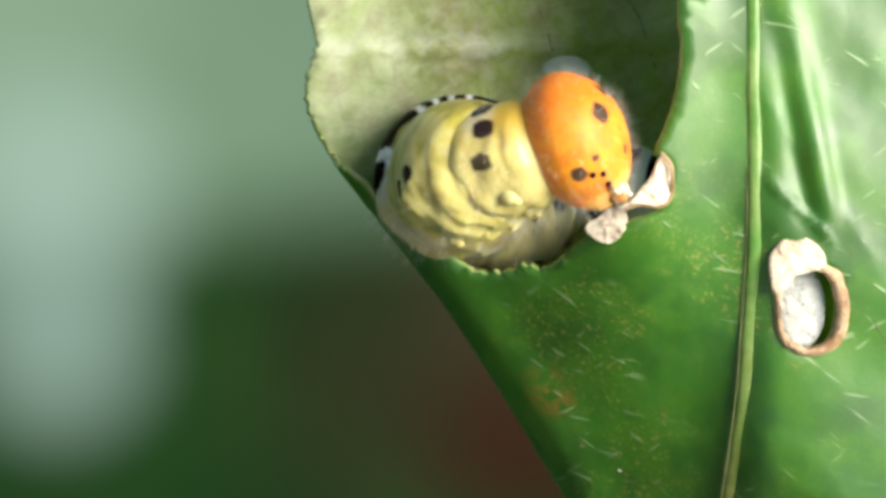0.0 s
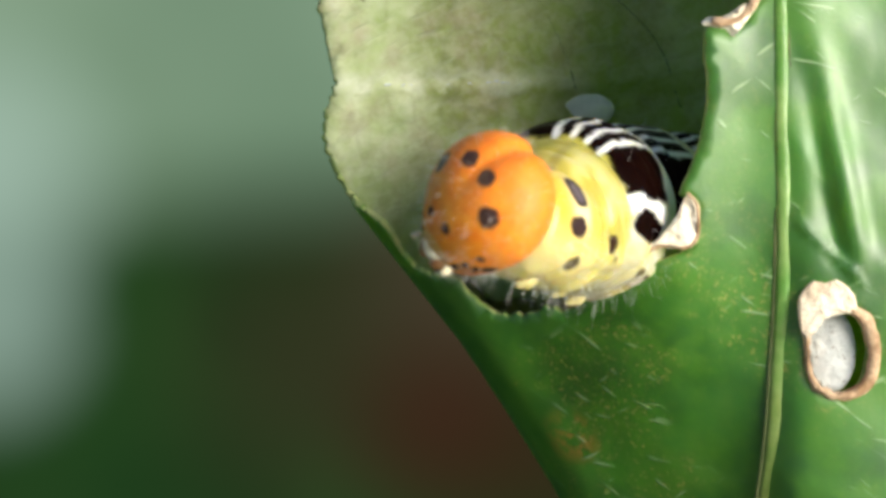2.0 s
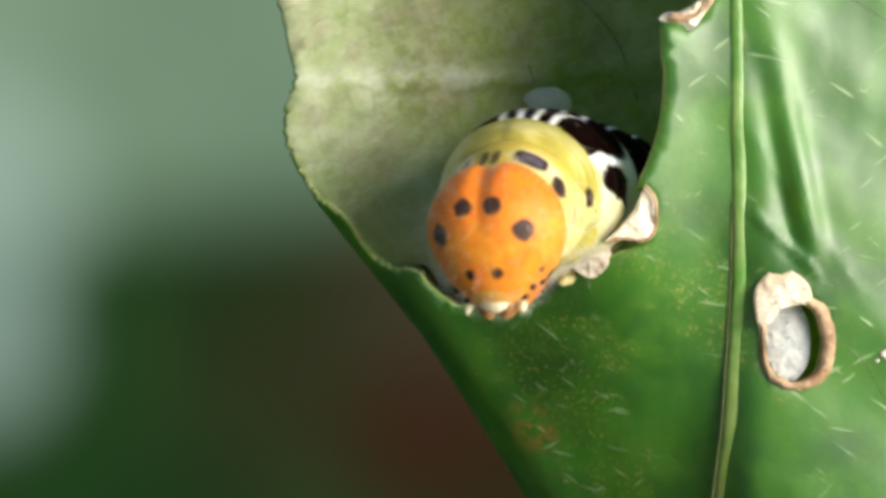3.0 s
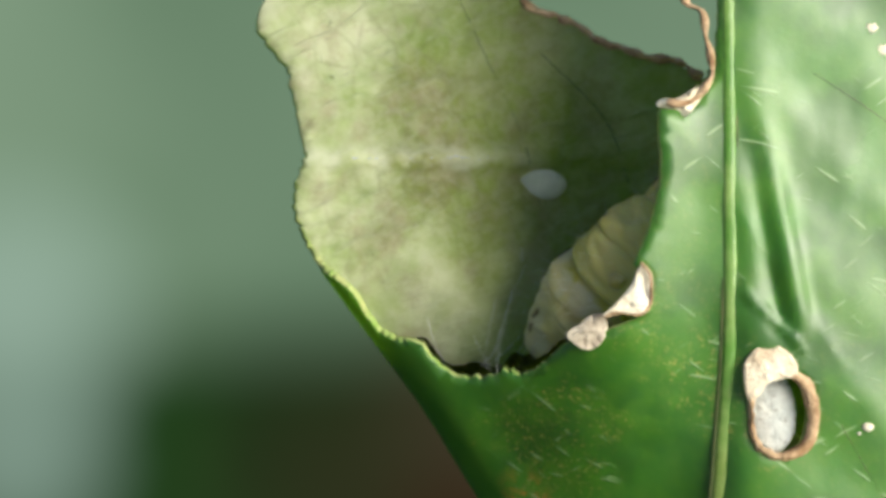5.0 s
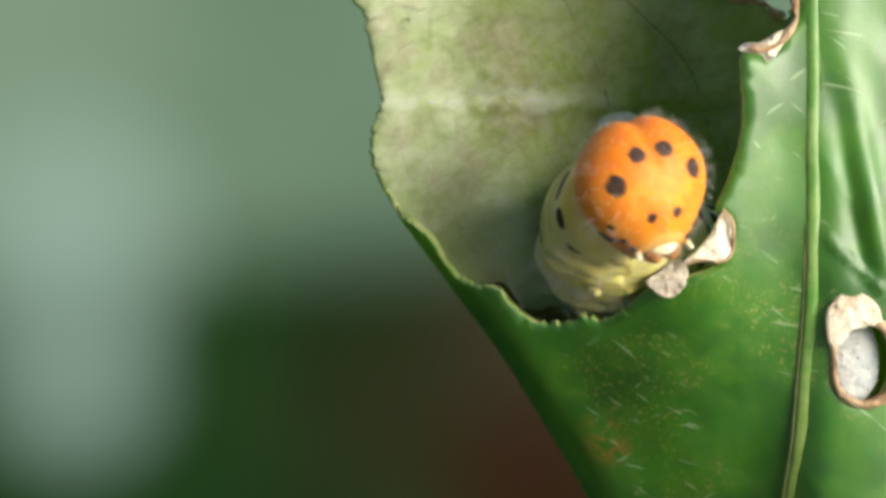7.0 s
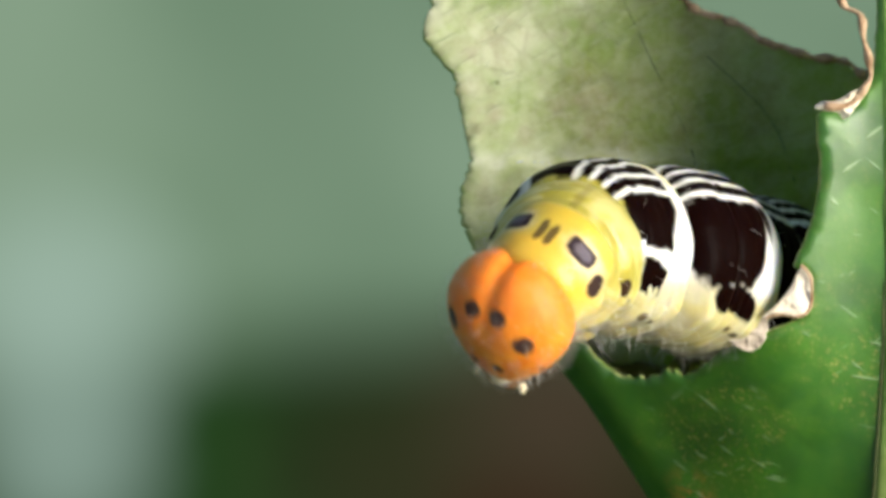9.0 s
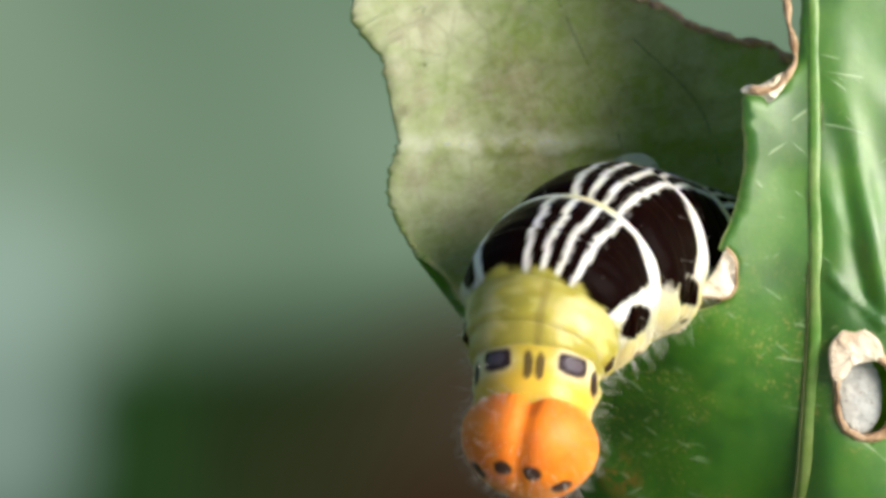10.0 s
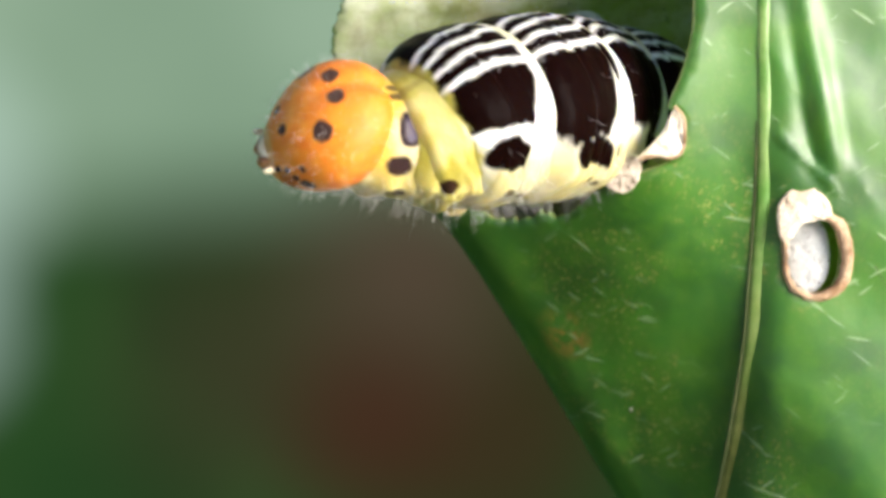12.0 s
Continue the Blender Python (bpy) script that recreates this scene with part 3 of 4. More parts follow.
    # side veins sunk in the far blade, and two on the inner wall
    for ends in (((16.8, 9.12), (19.18, 7.63), (21.05, 6.22), (22.94, 3.75)), ((18.17, -7.23), (19.52, -9.55), (20.87, -11.69), (22.45, -14.27)), ((13, -13.32), (14.95, -16.55), (16.19, -19.96))):
        line = [np.array((x, bent(x, z) - 0.13, z)) for x, z in spaced(smooth_line(ends, 5), 0.3)]
        part("side_vein", tube(line, 0.032, 6), M_VEIN, LEAF, "thin dark side vein")
    for ends in (((-9.8, -10.2), (-8.6, -9.3), (-7.7, -8.5)), ((-17.0, -9.0), (-16.0, -4.0), (-15.2, 0.0), (-13.5, 4.0)), ((-18.6, -3.0), (-19.4, 1.5), (-18.5, 5.0))):
        line = [np.array(on_leaf(a, b)) + np.array((0, -0.14, 0)) for a, b in spaced(smooth_line(ends, 5), 0.3)]
        part("side_vein", tube(line, 0.032, 6), M_VEIN, LEAF, "thin dark side vein")
    # small pale crust on the far blade
    for i, (x, z) in enumerate(((19.44, -7.34), (19.61, 11.25), (20.14, 10.23), (7.01, -14.9), (19.03, -7.65))):
        s = (0.28, 0.30, 0.34, 0.10, 0.10)[i]
        k = part("pale_crust", blob((s, 0.06, s * 0.7), 10, 6, 0.5), M_CREAM, LEAF)
        k.matrix_basis = pose(x * MM, (bent(x, z) - 0.17) * MM, z * MM)


build_leaf_damage()


def build_silk():
    """Loose silk strands spun across the bottom of the tube's mouth."""
    silk = tagged(new("silk_web"), "loose pale silk strands spun inside the rolled leaf", "silk", kind="stuff")
    silk.matrix_world = TILT
    rnd = random.Random(31)
    bm = bmesh.new()
    for _ in range(16):
        a0, b0 = rnd.uniform(3.0, 9.5), rnd.uniform(8.6, 10.5)
        a1, b1 = -rnd.uniform(4.0, 15.0), rnd.uniform(4.0, 10.0)
        p, q = on_leaf(a0, b0), on_leaf(a1, b1)
        p.y, q.y = p.y + 0.35, q.y - 0.25
        sag = Vector((rnd.uniform(-0.6, 0.6), rnd.uniform(-0.4, 0.4), -rnd.uniform(0.2, 1.2)))
        line = [np.array(p.lerp(q, t) + sag * 4 * t * (1 - t)) for t in np.linspace(0, 1, 9)]
        one = tube(line, rnd.uniform(0.006, 0.013), 4)
        me = bpy.data.meshes.new("strand")
        one.to_mesh(me)
        one.free()
        bm.from_mesh(me)
        bpy.data.meshes.remove(me)
    part("strands", bm, M_HAIR, silk, "fine whitish silk")
    bm = bmesh.new()
    lip = smooth_line(EATEN, 6)
    rows = []
    for i in range(61):
        a = 4.3 + 8.2 * i / 60
        b = float(np.interp(a, lip[:, 0], lip[:, 1]))
        p = on_leaf(a, b + 0.35)
        row = []
        for j in range(25):
            v = j / 24
            k = Vector((i * 0.16, v * 2.4, 3.0))
            lift = 1.0 * v ** 0.8 * min(1.0, i / 8) * (0.75 + 0.5 * noise.noise(k * 0.5)) + 0.35 * noise.noise(k) * v + 0.16 * abs(noise.noise(k * 2.3))
            row.append(bm.verts.new((p.x * MM, (p.y + 0.35 + 3.6 * v) * MM, (p.z + lift) * MM)))
        rows.append(row)
    for a, b in zip(rows, rows[1:]):
        for j in range(24):
            bm.faces.new((a[j], b[j], b[j + 1], a[j + 1]))
    bmesh.ops.solidify(bm, geom=bm.faces[:], thickness=0.06 * MM)
    part("silk_sheet", bm, M_MAT, silk, "crumpled sheet of dirty silk")
    return silk


SILK = build_silk()


# ---- the caterpillar ----
CATERPILLAR = tagged(new("caterpillar"), "caterpillar with orange black-dotted head, yellow neck, black-and-white striped body", "caterpillar")
CATERPILLAR.matrix_world = TILT
YELLOW, OLIVE, CREAM = (0.56, 0.41, 0.055), (0.40, 0.36, 0.06), (0.53, 0.48, 0.235)
WHITE, BLACK, ORANGE = (0.78, 0.78, 0.76), (0.0045, 0.0013, 0.0011), (0.82, 0.195, 0.008)


def blend(a, b, f):
    f = max(0.0, min(1.0, f))
    return tuple(x + (y - x) * f for x, y in zip(a, b))


def patch(s, f, s0, f0, ds, df, power=2.6, wob=0.0):
    """Inside (1) or outside (0) of a rounded patch at s0, f0."""
    r = (abs((s - s0) / ds) ** power + abs((f - f0) / df) ** power) ** (1 / power)
    return 1 - edge(r + wob, 1.0, 0.16)


def abdomen_mark(s, f, seed):
    """Pigment at s along (-1 rear, 1 front) and f degrees off the back's middle line; the first ring has its own pattern."""
    w = 0.16 * noise.noise(Vector((s * 2.4, f * 0.04, seed))) + 0.10 * noise.noise(Vector((s * 6, f * 0.1, seed))) + 0.04 * noise.noise(Vector((s * 16, f * 0.25, seed)))
    g = abs(f)
    first = seed < 3.5
    back = 0.60 if first else 0.5
    c = blend(WHITE, CREAM, edge(g, 84 + 40 * w, 22))
    n = noise.noise(Vector((s * 1.5, f * 0.04, seed + 5))) + 0.6 * noise.noise(Vector((s * 4, f * 0.11, seed + 8)))
    c = blend(c, (0.50, 0.44, 0.20), 0.7 * edge(g + 26 * n, 106, 24))
    c = blend(c, (0.26, 0.21, 0.10), 0.6 * edge(g + 30 * n, 132, 26))
    c = blend(c, (0.50, 0.49, 0.36), 0.6 * edge(n, -0.05, 0.5) * edge(g, 78, 20))
    c = blend(c, (0.62, 0.56, 0.20), 0.7 * edge(-s, back, 0.12) * (1 - edge(g, 18, 18)))
    front = 1.25
    centre, reach = (front - back) / 2, (front + back) / 2
    dark = patch(s, g, centre, 0, reach, 24, 7, w * 0.5)
    if first:
        dark = max(dark, patch(s, g, centre - 0.1, 38, reach + 0.05, 25, 3.4, w))
        low = patch(s, g, 0.42, 82 - 10 * s, 0.52, 11.5, 2.6, w)
    else:
        dark = max(dark, patch(s, g, centre, 48, reach, 31, 4.0, w))
        low = patch(s, g, 0.2, 90 - 10 * s, 0.42, 9, 2.4, w)
    dark *= edge(s + back - 0.32 * (g / 60) ** 2 + 0.4 * w, 0.0, 0.10)
    for line, width in ((7.0 - 1.5 * s, 2.0), (20.5 - 3 * s, 2.3)):
        dark *= edge(abs(g - line + 10 * w), width, 1.4)
    if not first:
        dark *= edge(abs(g - 84 - 18 * s), 3.0, 2.0)
    else:
        dark *= edge(abs(g - 66 + 9 * s + 10 * w), 3.4, 2.0)
    c = blend(c, BLACK, max(dark, low))
    c = blend(c, (0.06, 0.035, 0.012), 0.85 * max(patch(s, g, 0.15, 108, 0.12, 3.2, 2, w * 2), patch(s, g, -0.12, 111, 0.10, 2.6, 2, w * 2)))
    if first:
        c = blend(c, OLIVE, edge(s + 0.9 * w + 0.03 * math.cos(f * 0.16), 0.98, 0.10))
    return c


def thorax_mark(s, f, seed):
    w = 0.08 * noise.noise(Vector((s * 2.0, f * 0.04, seed)))
    g = abs(f)
    n = noise.noise(Vector((s * 1.6, f * 0.03, seed + 4))) + 0.6 * noise.noise(Vector((s * 5, f * 0.07, seed + 9)))
    c = blend(OLIVE, (0.52, 0.43, 0.095), edge(s, 0.2 + w, 0.9))
    c = blend(c, (0.60, 0.55, 0.25), 0.7 * edge(n, 0.1, 0.6))
    c = blend(c, (0.30, 0.27, 0.04), 0.65 * edge(-n, 0.15, 0.5))
    c = blend(c, (0.60, 0.53, 0.20), edge(g, 95, 50))
    c = blend(c, (0.20, 0.17, 0.04), 0.65 * (1 - edge(g + 30 * w, 3.5, 4)))
    c = blend(c, (0.30, 0.26, 0.05), 0.35 * edge(-s, 0.25, 0.5) * (1 - edge(g, 60, 40)))
    c = blend(c, (0.03, 0.015, 0.01), patch(s, g, 0.1, 88, 0.22, 7, 2, w * 3))
    c = blend(c, (0.10, 0.06, 0.02), 0.8 * patch(s, g, -0.2, 101, 0.16, 4, 2, w * 3))
    return c


def neck_mark(s, f, seed):
    w = 0.10 * noise.noise(Vector((s * 3.0, f * 0.05, seed)))
    g = abs(f)
    front = s
    s = s - 0.22
    n = noise.noise(Vector((s * 1.8, f * 0.03, seed + 4))) + 0.6 * noise.noise(Vector((s * 5, f * 0.08, seed + 9)))
    c = blend(YELLOW, (0.52, 0.44, 0.10), 0.5 * edge(n, 0.2, 0.7))
    c = blend(c, (0.74, 0.67, 0.46), 0.72 * (1 - edge(((s + 0.28) / 0.55) ** 2 + ((g - 50) / 40) ** 2 + 0.5 * n, 0.6, 1.1)))
    c = blend(c, (0.74, 0.44, 0.05), 0.6 * edge(front, 0.25, 0.5))
    c = blend(c, (0.62, 0.54, 0.22), edge(g, 85, 50))
    dark = (0.035, 0.02, 0.02)
    c = blend(c, dark, 0.85 * patch(s, g, -0.15, 5.5, 0.34, 4, 3, w * 2))
    c = blend(c, (0.03, 0.02, 0.025), patch(s, g, -0.32, 38, 0.27, 16.5, 4, w))
    # bluish sheen of the glossy plate, painted into the pigment
    c = blend(c, (0.13, 0.11, 0.15), 0.6 * patch(s, g, -0.34, 39, 0.14, 11, 3, w))
    c = blend(c, dark, patch(s, g, -0.15, 74, 0.31, 10.5, 2.4, w * 2))
    c = blend(c, dark, 0.9 * patch(s, g, -0.3, 109, 0.27, 9, 2.4, w * 2))
    return c


# the body from the neck to the middle: half length, radius behind, radius in front, slices, pattern, and how deep its fold is
SEGMENTS = [("neck_ring", 1.75, 2.75, 2.45, 1, "neck", 0.05, "yellow neck plate with black marks"),
            ("thorax_ring", 1.95, 3.5, 2.9, 2, "thorax", 0.07, "soft olive-yellow thorax fold"),
            ("abdomen_ring", 2.75, 4.3, 3.85, 3, "abdomen", 0.11, "black ring with white lines"),
            ("abdomen_ring", 2.9, 4.55, 4.3, 3, "abdomen", 0.10, "black ring with white lines"),
            ("abdomen_ring", 2.9, 4.5, 4.5, 3, "abdomen", 0.10, "black ring with white lines"),
            ("abdomen_ring", 2.9, 4.2, 4.5, 3, "abdomen", 0.10, "black ring with white lines")]


def girth(i, s, f):
    """Radius of segment i at s along it (-1 rear, 1 front), f degrees off the back's middle line."""
    _, half, r_back, r_front, _, kind, fold, _ = SEGMENTS[i]
    s = max(-1.15, min(1.15, s))
    seed, a, g = i + 1.0, radians(f), abs(f)
    r = r_back + (r_front - r_back) * (s + 1) / 2
    r *= 1.01 - 0.3 * fold * s * s - fold * abs(s) ** 6
    r *= 1 + 0.016 * noise.noise(Vector((math.cos(a) * 2, math.sin(a) * 2, s * 3 + seed)))
    low = edge(g, 84, 30)
    fine = noise.noise(Vector((f * 0.03, s * 1.3 * half, seed))) + 0.4 * noise.noise(Vector((f * 0.07, s * 3.2 * half, seed)))
    r *= 1 + (0.006 + 0.050 * low) * fine * (1.5 if kind == "thorax" else 1.0)
    r *= 1 + 0.014 * low * math.sin(s * 6.5 + seed + 0.06 * f)
    r *= 1 + 0.05 * math.exp(-((g - 104) / 13) ** 2) * (1 - s * s * 0.7)
    return r


def body_slice(i, s0):
    """One rigid slice of segment i, centred at s0 along it: rear at -y, front at +y, back at +z."""
    name, half, _, _, count, kind, _, label = SEGMENTS[i]
    mark = {"neck": neck_mark, "thorax": thorax_mark, "abdomen": abdomen_mark}[kind]
    reach = half / count * (1.3 if kind == "neck" else 1.85)
    bm = bmesh.new()
    nu, nv = 168, 34
    rows, cols = [], []
    for j in range(nv + 1):
        v = -1 + 2 * j / nv
        s = s0 + v * reach / half
        cap = 1.0 - 0.05 * v ** 4 - 0.2 * (max(0.0, abs(v) - 0.6) / 0.4) ** 2.2
        row = []
        for k in range(nu):
            a = math.tau * k / nu
            f = math.degrees(a if a <= math.pi else a - math.tau)
            r = girth(i, s, f) * cap
            under = 1.0 - 0.09 * edge(abs(f), 95, 40)
            row.append(bm.verts.new((r * 1.02 * math.sin(a) * MM, v * reach * MM, r * under * math.cos(a) * MM)))
            cols.append(mark(max(-1.1, min(1.1, s)), f, i + 1.0))
        rows.append(row)
    for a, b in zip(rows, rows[1:]):
        for k in range(nu):
            bm.faces.new((a[k], b[k], b[(k + 1) % nu], a[(k + 1) % nu]))
    for row, y in ((rows[0], -1), (rows[-1], 1)):
        c = bm.verts.new((0, y * reach * 1.01 * MM, 0))
        cols.append(cols[0])
        for k in range(nu):
            bm.faces.new((row[k], row[(k + 1) % nu], c) if y < 0 else (row[(k + 1) % nu], row[k], c))
    bmesh.ops.recalc_face_normals(bm, faces=bm.faces)
    ob = part(name, bm, M_SKIN, CATERPILLAR, label)
    pigment(ob.data, cols)
    return ob, reach


def pigment(me, cols):
    at = me.color_attributes.new("pigment", "FLOAT_COLOR", "POINT")
    at.data.foreach_set("color", [v for c in cols for v in (*c, 1.0)])


def hair(spots, rnd, length, lean, radius=0.009):
    """Fine tapering hairs from (place, outward) pairs, in millimetres."""
    bm = bmesh.new()
    for p, out in spots:
        n = Vector(out).normalized()
        n = (n + Vector([rnd.uniform(-0.45, 0.45) for _ in range(3)]) + Vector(lean)).normalized()
        u = n.orthogonal().normalized()
        v = n.cross(u)
        size = length * rnd.uniform(0.5, 1.3)
        mid = Vector(p) + n * size * 0.55 + Vector((0, 0, -0.06 * size))
        tip = Vector(p) + n * size + Vector((0, 0, -0.22 * size))
        a = [bm.verts.new((Vector(p) + radius * (math.cos(k * 2.094) * u + math.sin(k * 2.094) * v)) * MM) for k in range(3)]
        b = [bm.verts.new((mid + 0.7 * radius * (math.cos(k * 2.094) * u + math.sin(k * 2.094) * v)) * MM) for k in range(3)]
        t = bm.verts.new(tip * MM)
        for k in range(3):
            bm.faces.new((a[k], a[(k + 1) % 3], b[(k + 1) % 3], b[k]))
            bm.faces.new((b[k], b[(k + 1) % 3], t))
    return bm


def head_point(lon, lat):
    """A point of the head shell: crown at +z, face at +y, two lobes parted by a groove."""
    x, y, z = math.cos(lat) * math.sin(lon), math.cos(lat) * math.cos(lon), math.sin(lat)
    px = 2.92 * x * (1 - 0.20 * edge(-z, 0.45, 0.9)) * (1 + 0.05 * edge(z, 0.1, 0.5))
    py = (2.3 if y > 0 else 2.15) * y
    pz = 3.05 * z if z > 0 else 3.3 * z
    crown = 0.75 * edge(z, 0.35, 0.9) if y > 0 else 0.75 + 0.25 * edge(-y, 0.2, 0.4)
    groove = math.exp(-(px / 0.42) ** 2) * crown
    lobe = math.exp(-((abs(px) - 1.45) / 1.2) ** 2) * edge(z, 0.1, 0.8)
    k = 1 - (0.085 if y > 0 else 0.12) * groove + 0.035 * lobe
    return Vector((px, py * k, pz * k))


def on_face(x, z):
    """The point of the face at x to the side and z up."""
    tries = [head_point(radians(a), radians(b)) for a in range(0, 90, 2) for b in range(-76, 76, 2)]
    return min(tries, key=lambda p: (p.x - x) ** 2 + (p.z - z) ** 2)


HEAD_DOTS = [(on_face(x, z), r) for x, z, r in ((0.67, 1.53, 0.40), (1.80, 0.46, 0.47), (0.62, -1.28, 0.24), (2.45, -1.90, 0.36), (2.15, -1.35, 0.18))]


def head_mark(p):
    w = 0.25 * noise.noise(p * 1.1)
    c = blend(ORANGE, (0.90, 0.34, 0.022), 0.5 + w * 2.6 + 0.5 * noise.noise(p * 2.7))
    c = blend(c, (0.82, 0.155, 0.006), 0.5 * edge(p.z, 0.8, 2.0))
    p = Vector((p.x, p.y, p.z / 1.08))
    x = abs(p.x)
    if p.y > -0.3:
        c = blend(c, (0.80, 0.45, 0.13), 0.8 * patch(p.z, x, -2.75, 0, 0.9, 1.15, 2.2, w * 0.4))
        c = blend(c, (0.45, 0.13, 0.02), 0.5 * patch(p.z, x, -2.5, 1.55, 0.5, 0.3, 2, w))
        k = 0.5 * noise.noise(p * 4.0) * 0.35
        for spot, r in HEAD_DOTS:
            c = blend(c, (0.028, 0.010, 0.012), 1 - edge((Vector((x, p.y, p.z * 1.08)) - spot).length / r + k, 1.0, 0.22))
    return c


def build_head():
    bm = bmesh.new()
    nu, nv = 192, 112
    rows, cols = [], []
    for j in range(1, nv):
        lat = -math.pi / 2 + math.pi * j / nv
        row = []
        for i in range(nu):
            p = head_point(math.tau * i / nu, lat)
            row.append(bm.verts.new(p * MM))
            cols.append(head_mark(p))
        rows.append(row)
    for a, b in zip(rows, rows[1:]):
        for i in range(nu):
            bm.faces.new((a[i], a[(i + 1) % nu], b[(i + 1) % nu], b[i]))
    for row, lat in ((rows[0], -math.pi / 2), (rows[-1], math.pi / 2)):
        p = head_point(0, lat)
        c = bm.verts.new(p * MM)
        cols.append(head_mark(p))
        for i in range(nu):
            bm.faces.new((row[i], row[(i + 1) % nu], c))
    bmesh.ops.recalc_face_normals(bm, faces=bm.faces)
    head = part("head", bm, M_HEAD, CATERPILLAR, "round two-lobed orange head with black dots")
    pigment(head.data, cols)
    lip = part("upper_lip", blob((0.62, 0.34, 0.36), 16, 10, 0.1), M_LIP, head, "pale upper lip")
    lip.matrix_basis = pose(0, 1.15 * MM, -2.68 * MM, 25)
    for side in (-1, 1):
        m = part("mandible", blob((0.42, 0.40, 0.50), 14, 8, 0.15), M_MOUTH, head, "brown jaw")
        m.matrix_basis = pose(side * 0.45 * MM, 0.9 * MM, -2.85 * MM, 15, side * 20, 0)
        line = [np.array(p) for p in ((side * 1.15, 1.0, -2.7), (side * 1.22, 1.2, -2.9), (side * 1.24, 1.3, -3.02))]
        part("antenna", tube(line, [0.17, 0.13, 0.08], 7), M_LIP, head, "stubby pale antenna")
        for lon, lat in ((58, -38), (72, -36), (52, -48)):
            e = part("eye", blob((0.16, 0.16, 0.16), 10, 8), M_EYE, head, "tiny black eye")
            e.matrix_basis = Matrix.Translation(head_point(radians(side * lon), radians(lat)) * MM)
    rnd = random.Random(8)
    spots = []
    for _ in range(1000):
        lon, lat = rnd.uniform(0, math.tau), math.asin(rnd.uniform(-0.95, 0.97))
        p = head_point(lon, lat)
        spots.append((p, p))
    tagged(part("fine_hairs", hair(spots, rnd, 0.62, (0, 0.1, -0.1), 0.004), M_HAIR, head, "fine pale hairs"), kind="stuff")
    return head


def slice_hairs(ob, i, s0, reach, number, seed):
    """Fine hairs on the flanks and belly of a slice, a few on its back."""
    rnd = random.Random(seed)
    spots = []
    half = SEGMENTS[i][1]
    for _ in range(number):
        f = rnd.choice((-1, 1)) * (rnd.uniform(88, 160) if rnd.random() < 0.88 else rnd.uniform(5, 88))
        v = rnd.uniform(-0.55, 0.55) * reach
        r = girth(i, s0 + v / half, f) * 0.98
        a = radians(f)
        p = Vector((r * 1.02 * math.sin(a), v, r * (1.0 - 0.09 * edge(abs(f), 95, 40)) * math.cos(a)))
        spots.append((p, Vector((p.x, 0, p.z))))
    tagged(part("fine_hairs", hair(spots, rnd, 1.1, (0, 0.1, -0.25), 0.0055), M_HAIR, ob, "fine pale hairs"), kind="stuff")


def leg(ob, x, y, z, size, splay):
    """A pair of soft stubby legs, each a swollen base that ends in a small dark claw."""
    for side in (-1, 1):
        line = smooth_line([np.array(p) for p in ((side * x, y - 0.2, z + 0.3), (side * (x + 0.25 * splay), y, z - 0.25 * size), (side * (x + 0.2 * splay), y + 0.25, z - 0.7 * size),
                                                  (side * (x - 0.05), y + 0.5, z - 1.0 * size))], 5)
        thick = np.interp(np.linspace(0, 1, len(line)), [0, 0.3, 0.6, 0.62, 0.9, 1], [0.62, 0.55, 0.42, 0.33, 0.2, 0.07]) * (0.6 + 0.4 * size)
        part("leg", tube(line, thick, 12), M_LEG, ob, "short pale leg")


HEAD = build_head()
SLICES = []  # the slice, its place along the body (0 head, 1 neck, 2 thorax, 3 and more abdomen)
for seg, (_, half, _, _, count, _, _, _) in enumerate(SEGMENTS):
    for k in range(count):
        s0 = 1 - (2 * k + 1) / count
        ob, reach = body_slice(seg, s0)
        slice_hairs(ob, seg, s0, reach, (110, 60, 55, 45, 25, 15)[seg], 20 + 5 * seg + k)
        front = 0.5 if seg == 0 else half / (half + SEGMENTS[seg - 1][1])
        rear = 0.5 if seg == 5 else half / (half + SEGMENTS[seg + 1][1])
        SLICES.append((ob, seg + 1 - s0 * (front if s0 > 0 else rear)))
leg(SLICES[0][0], 0.95, 0.3, -1.9, 0.55, 0.5)
leg(SLICES[2][0], 1.2, 0.2, -2.45, 0.6, 0.6)
leg(SLICES[4][0], 1.5, 0.2, -3.1, 0.65, 0.6)

# ---- distance: a self-lit sheet painted as soft garden, far behind the leaf ----
BANK = 0.578  # how far the bank lies behind the leaf


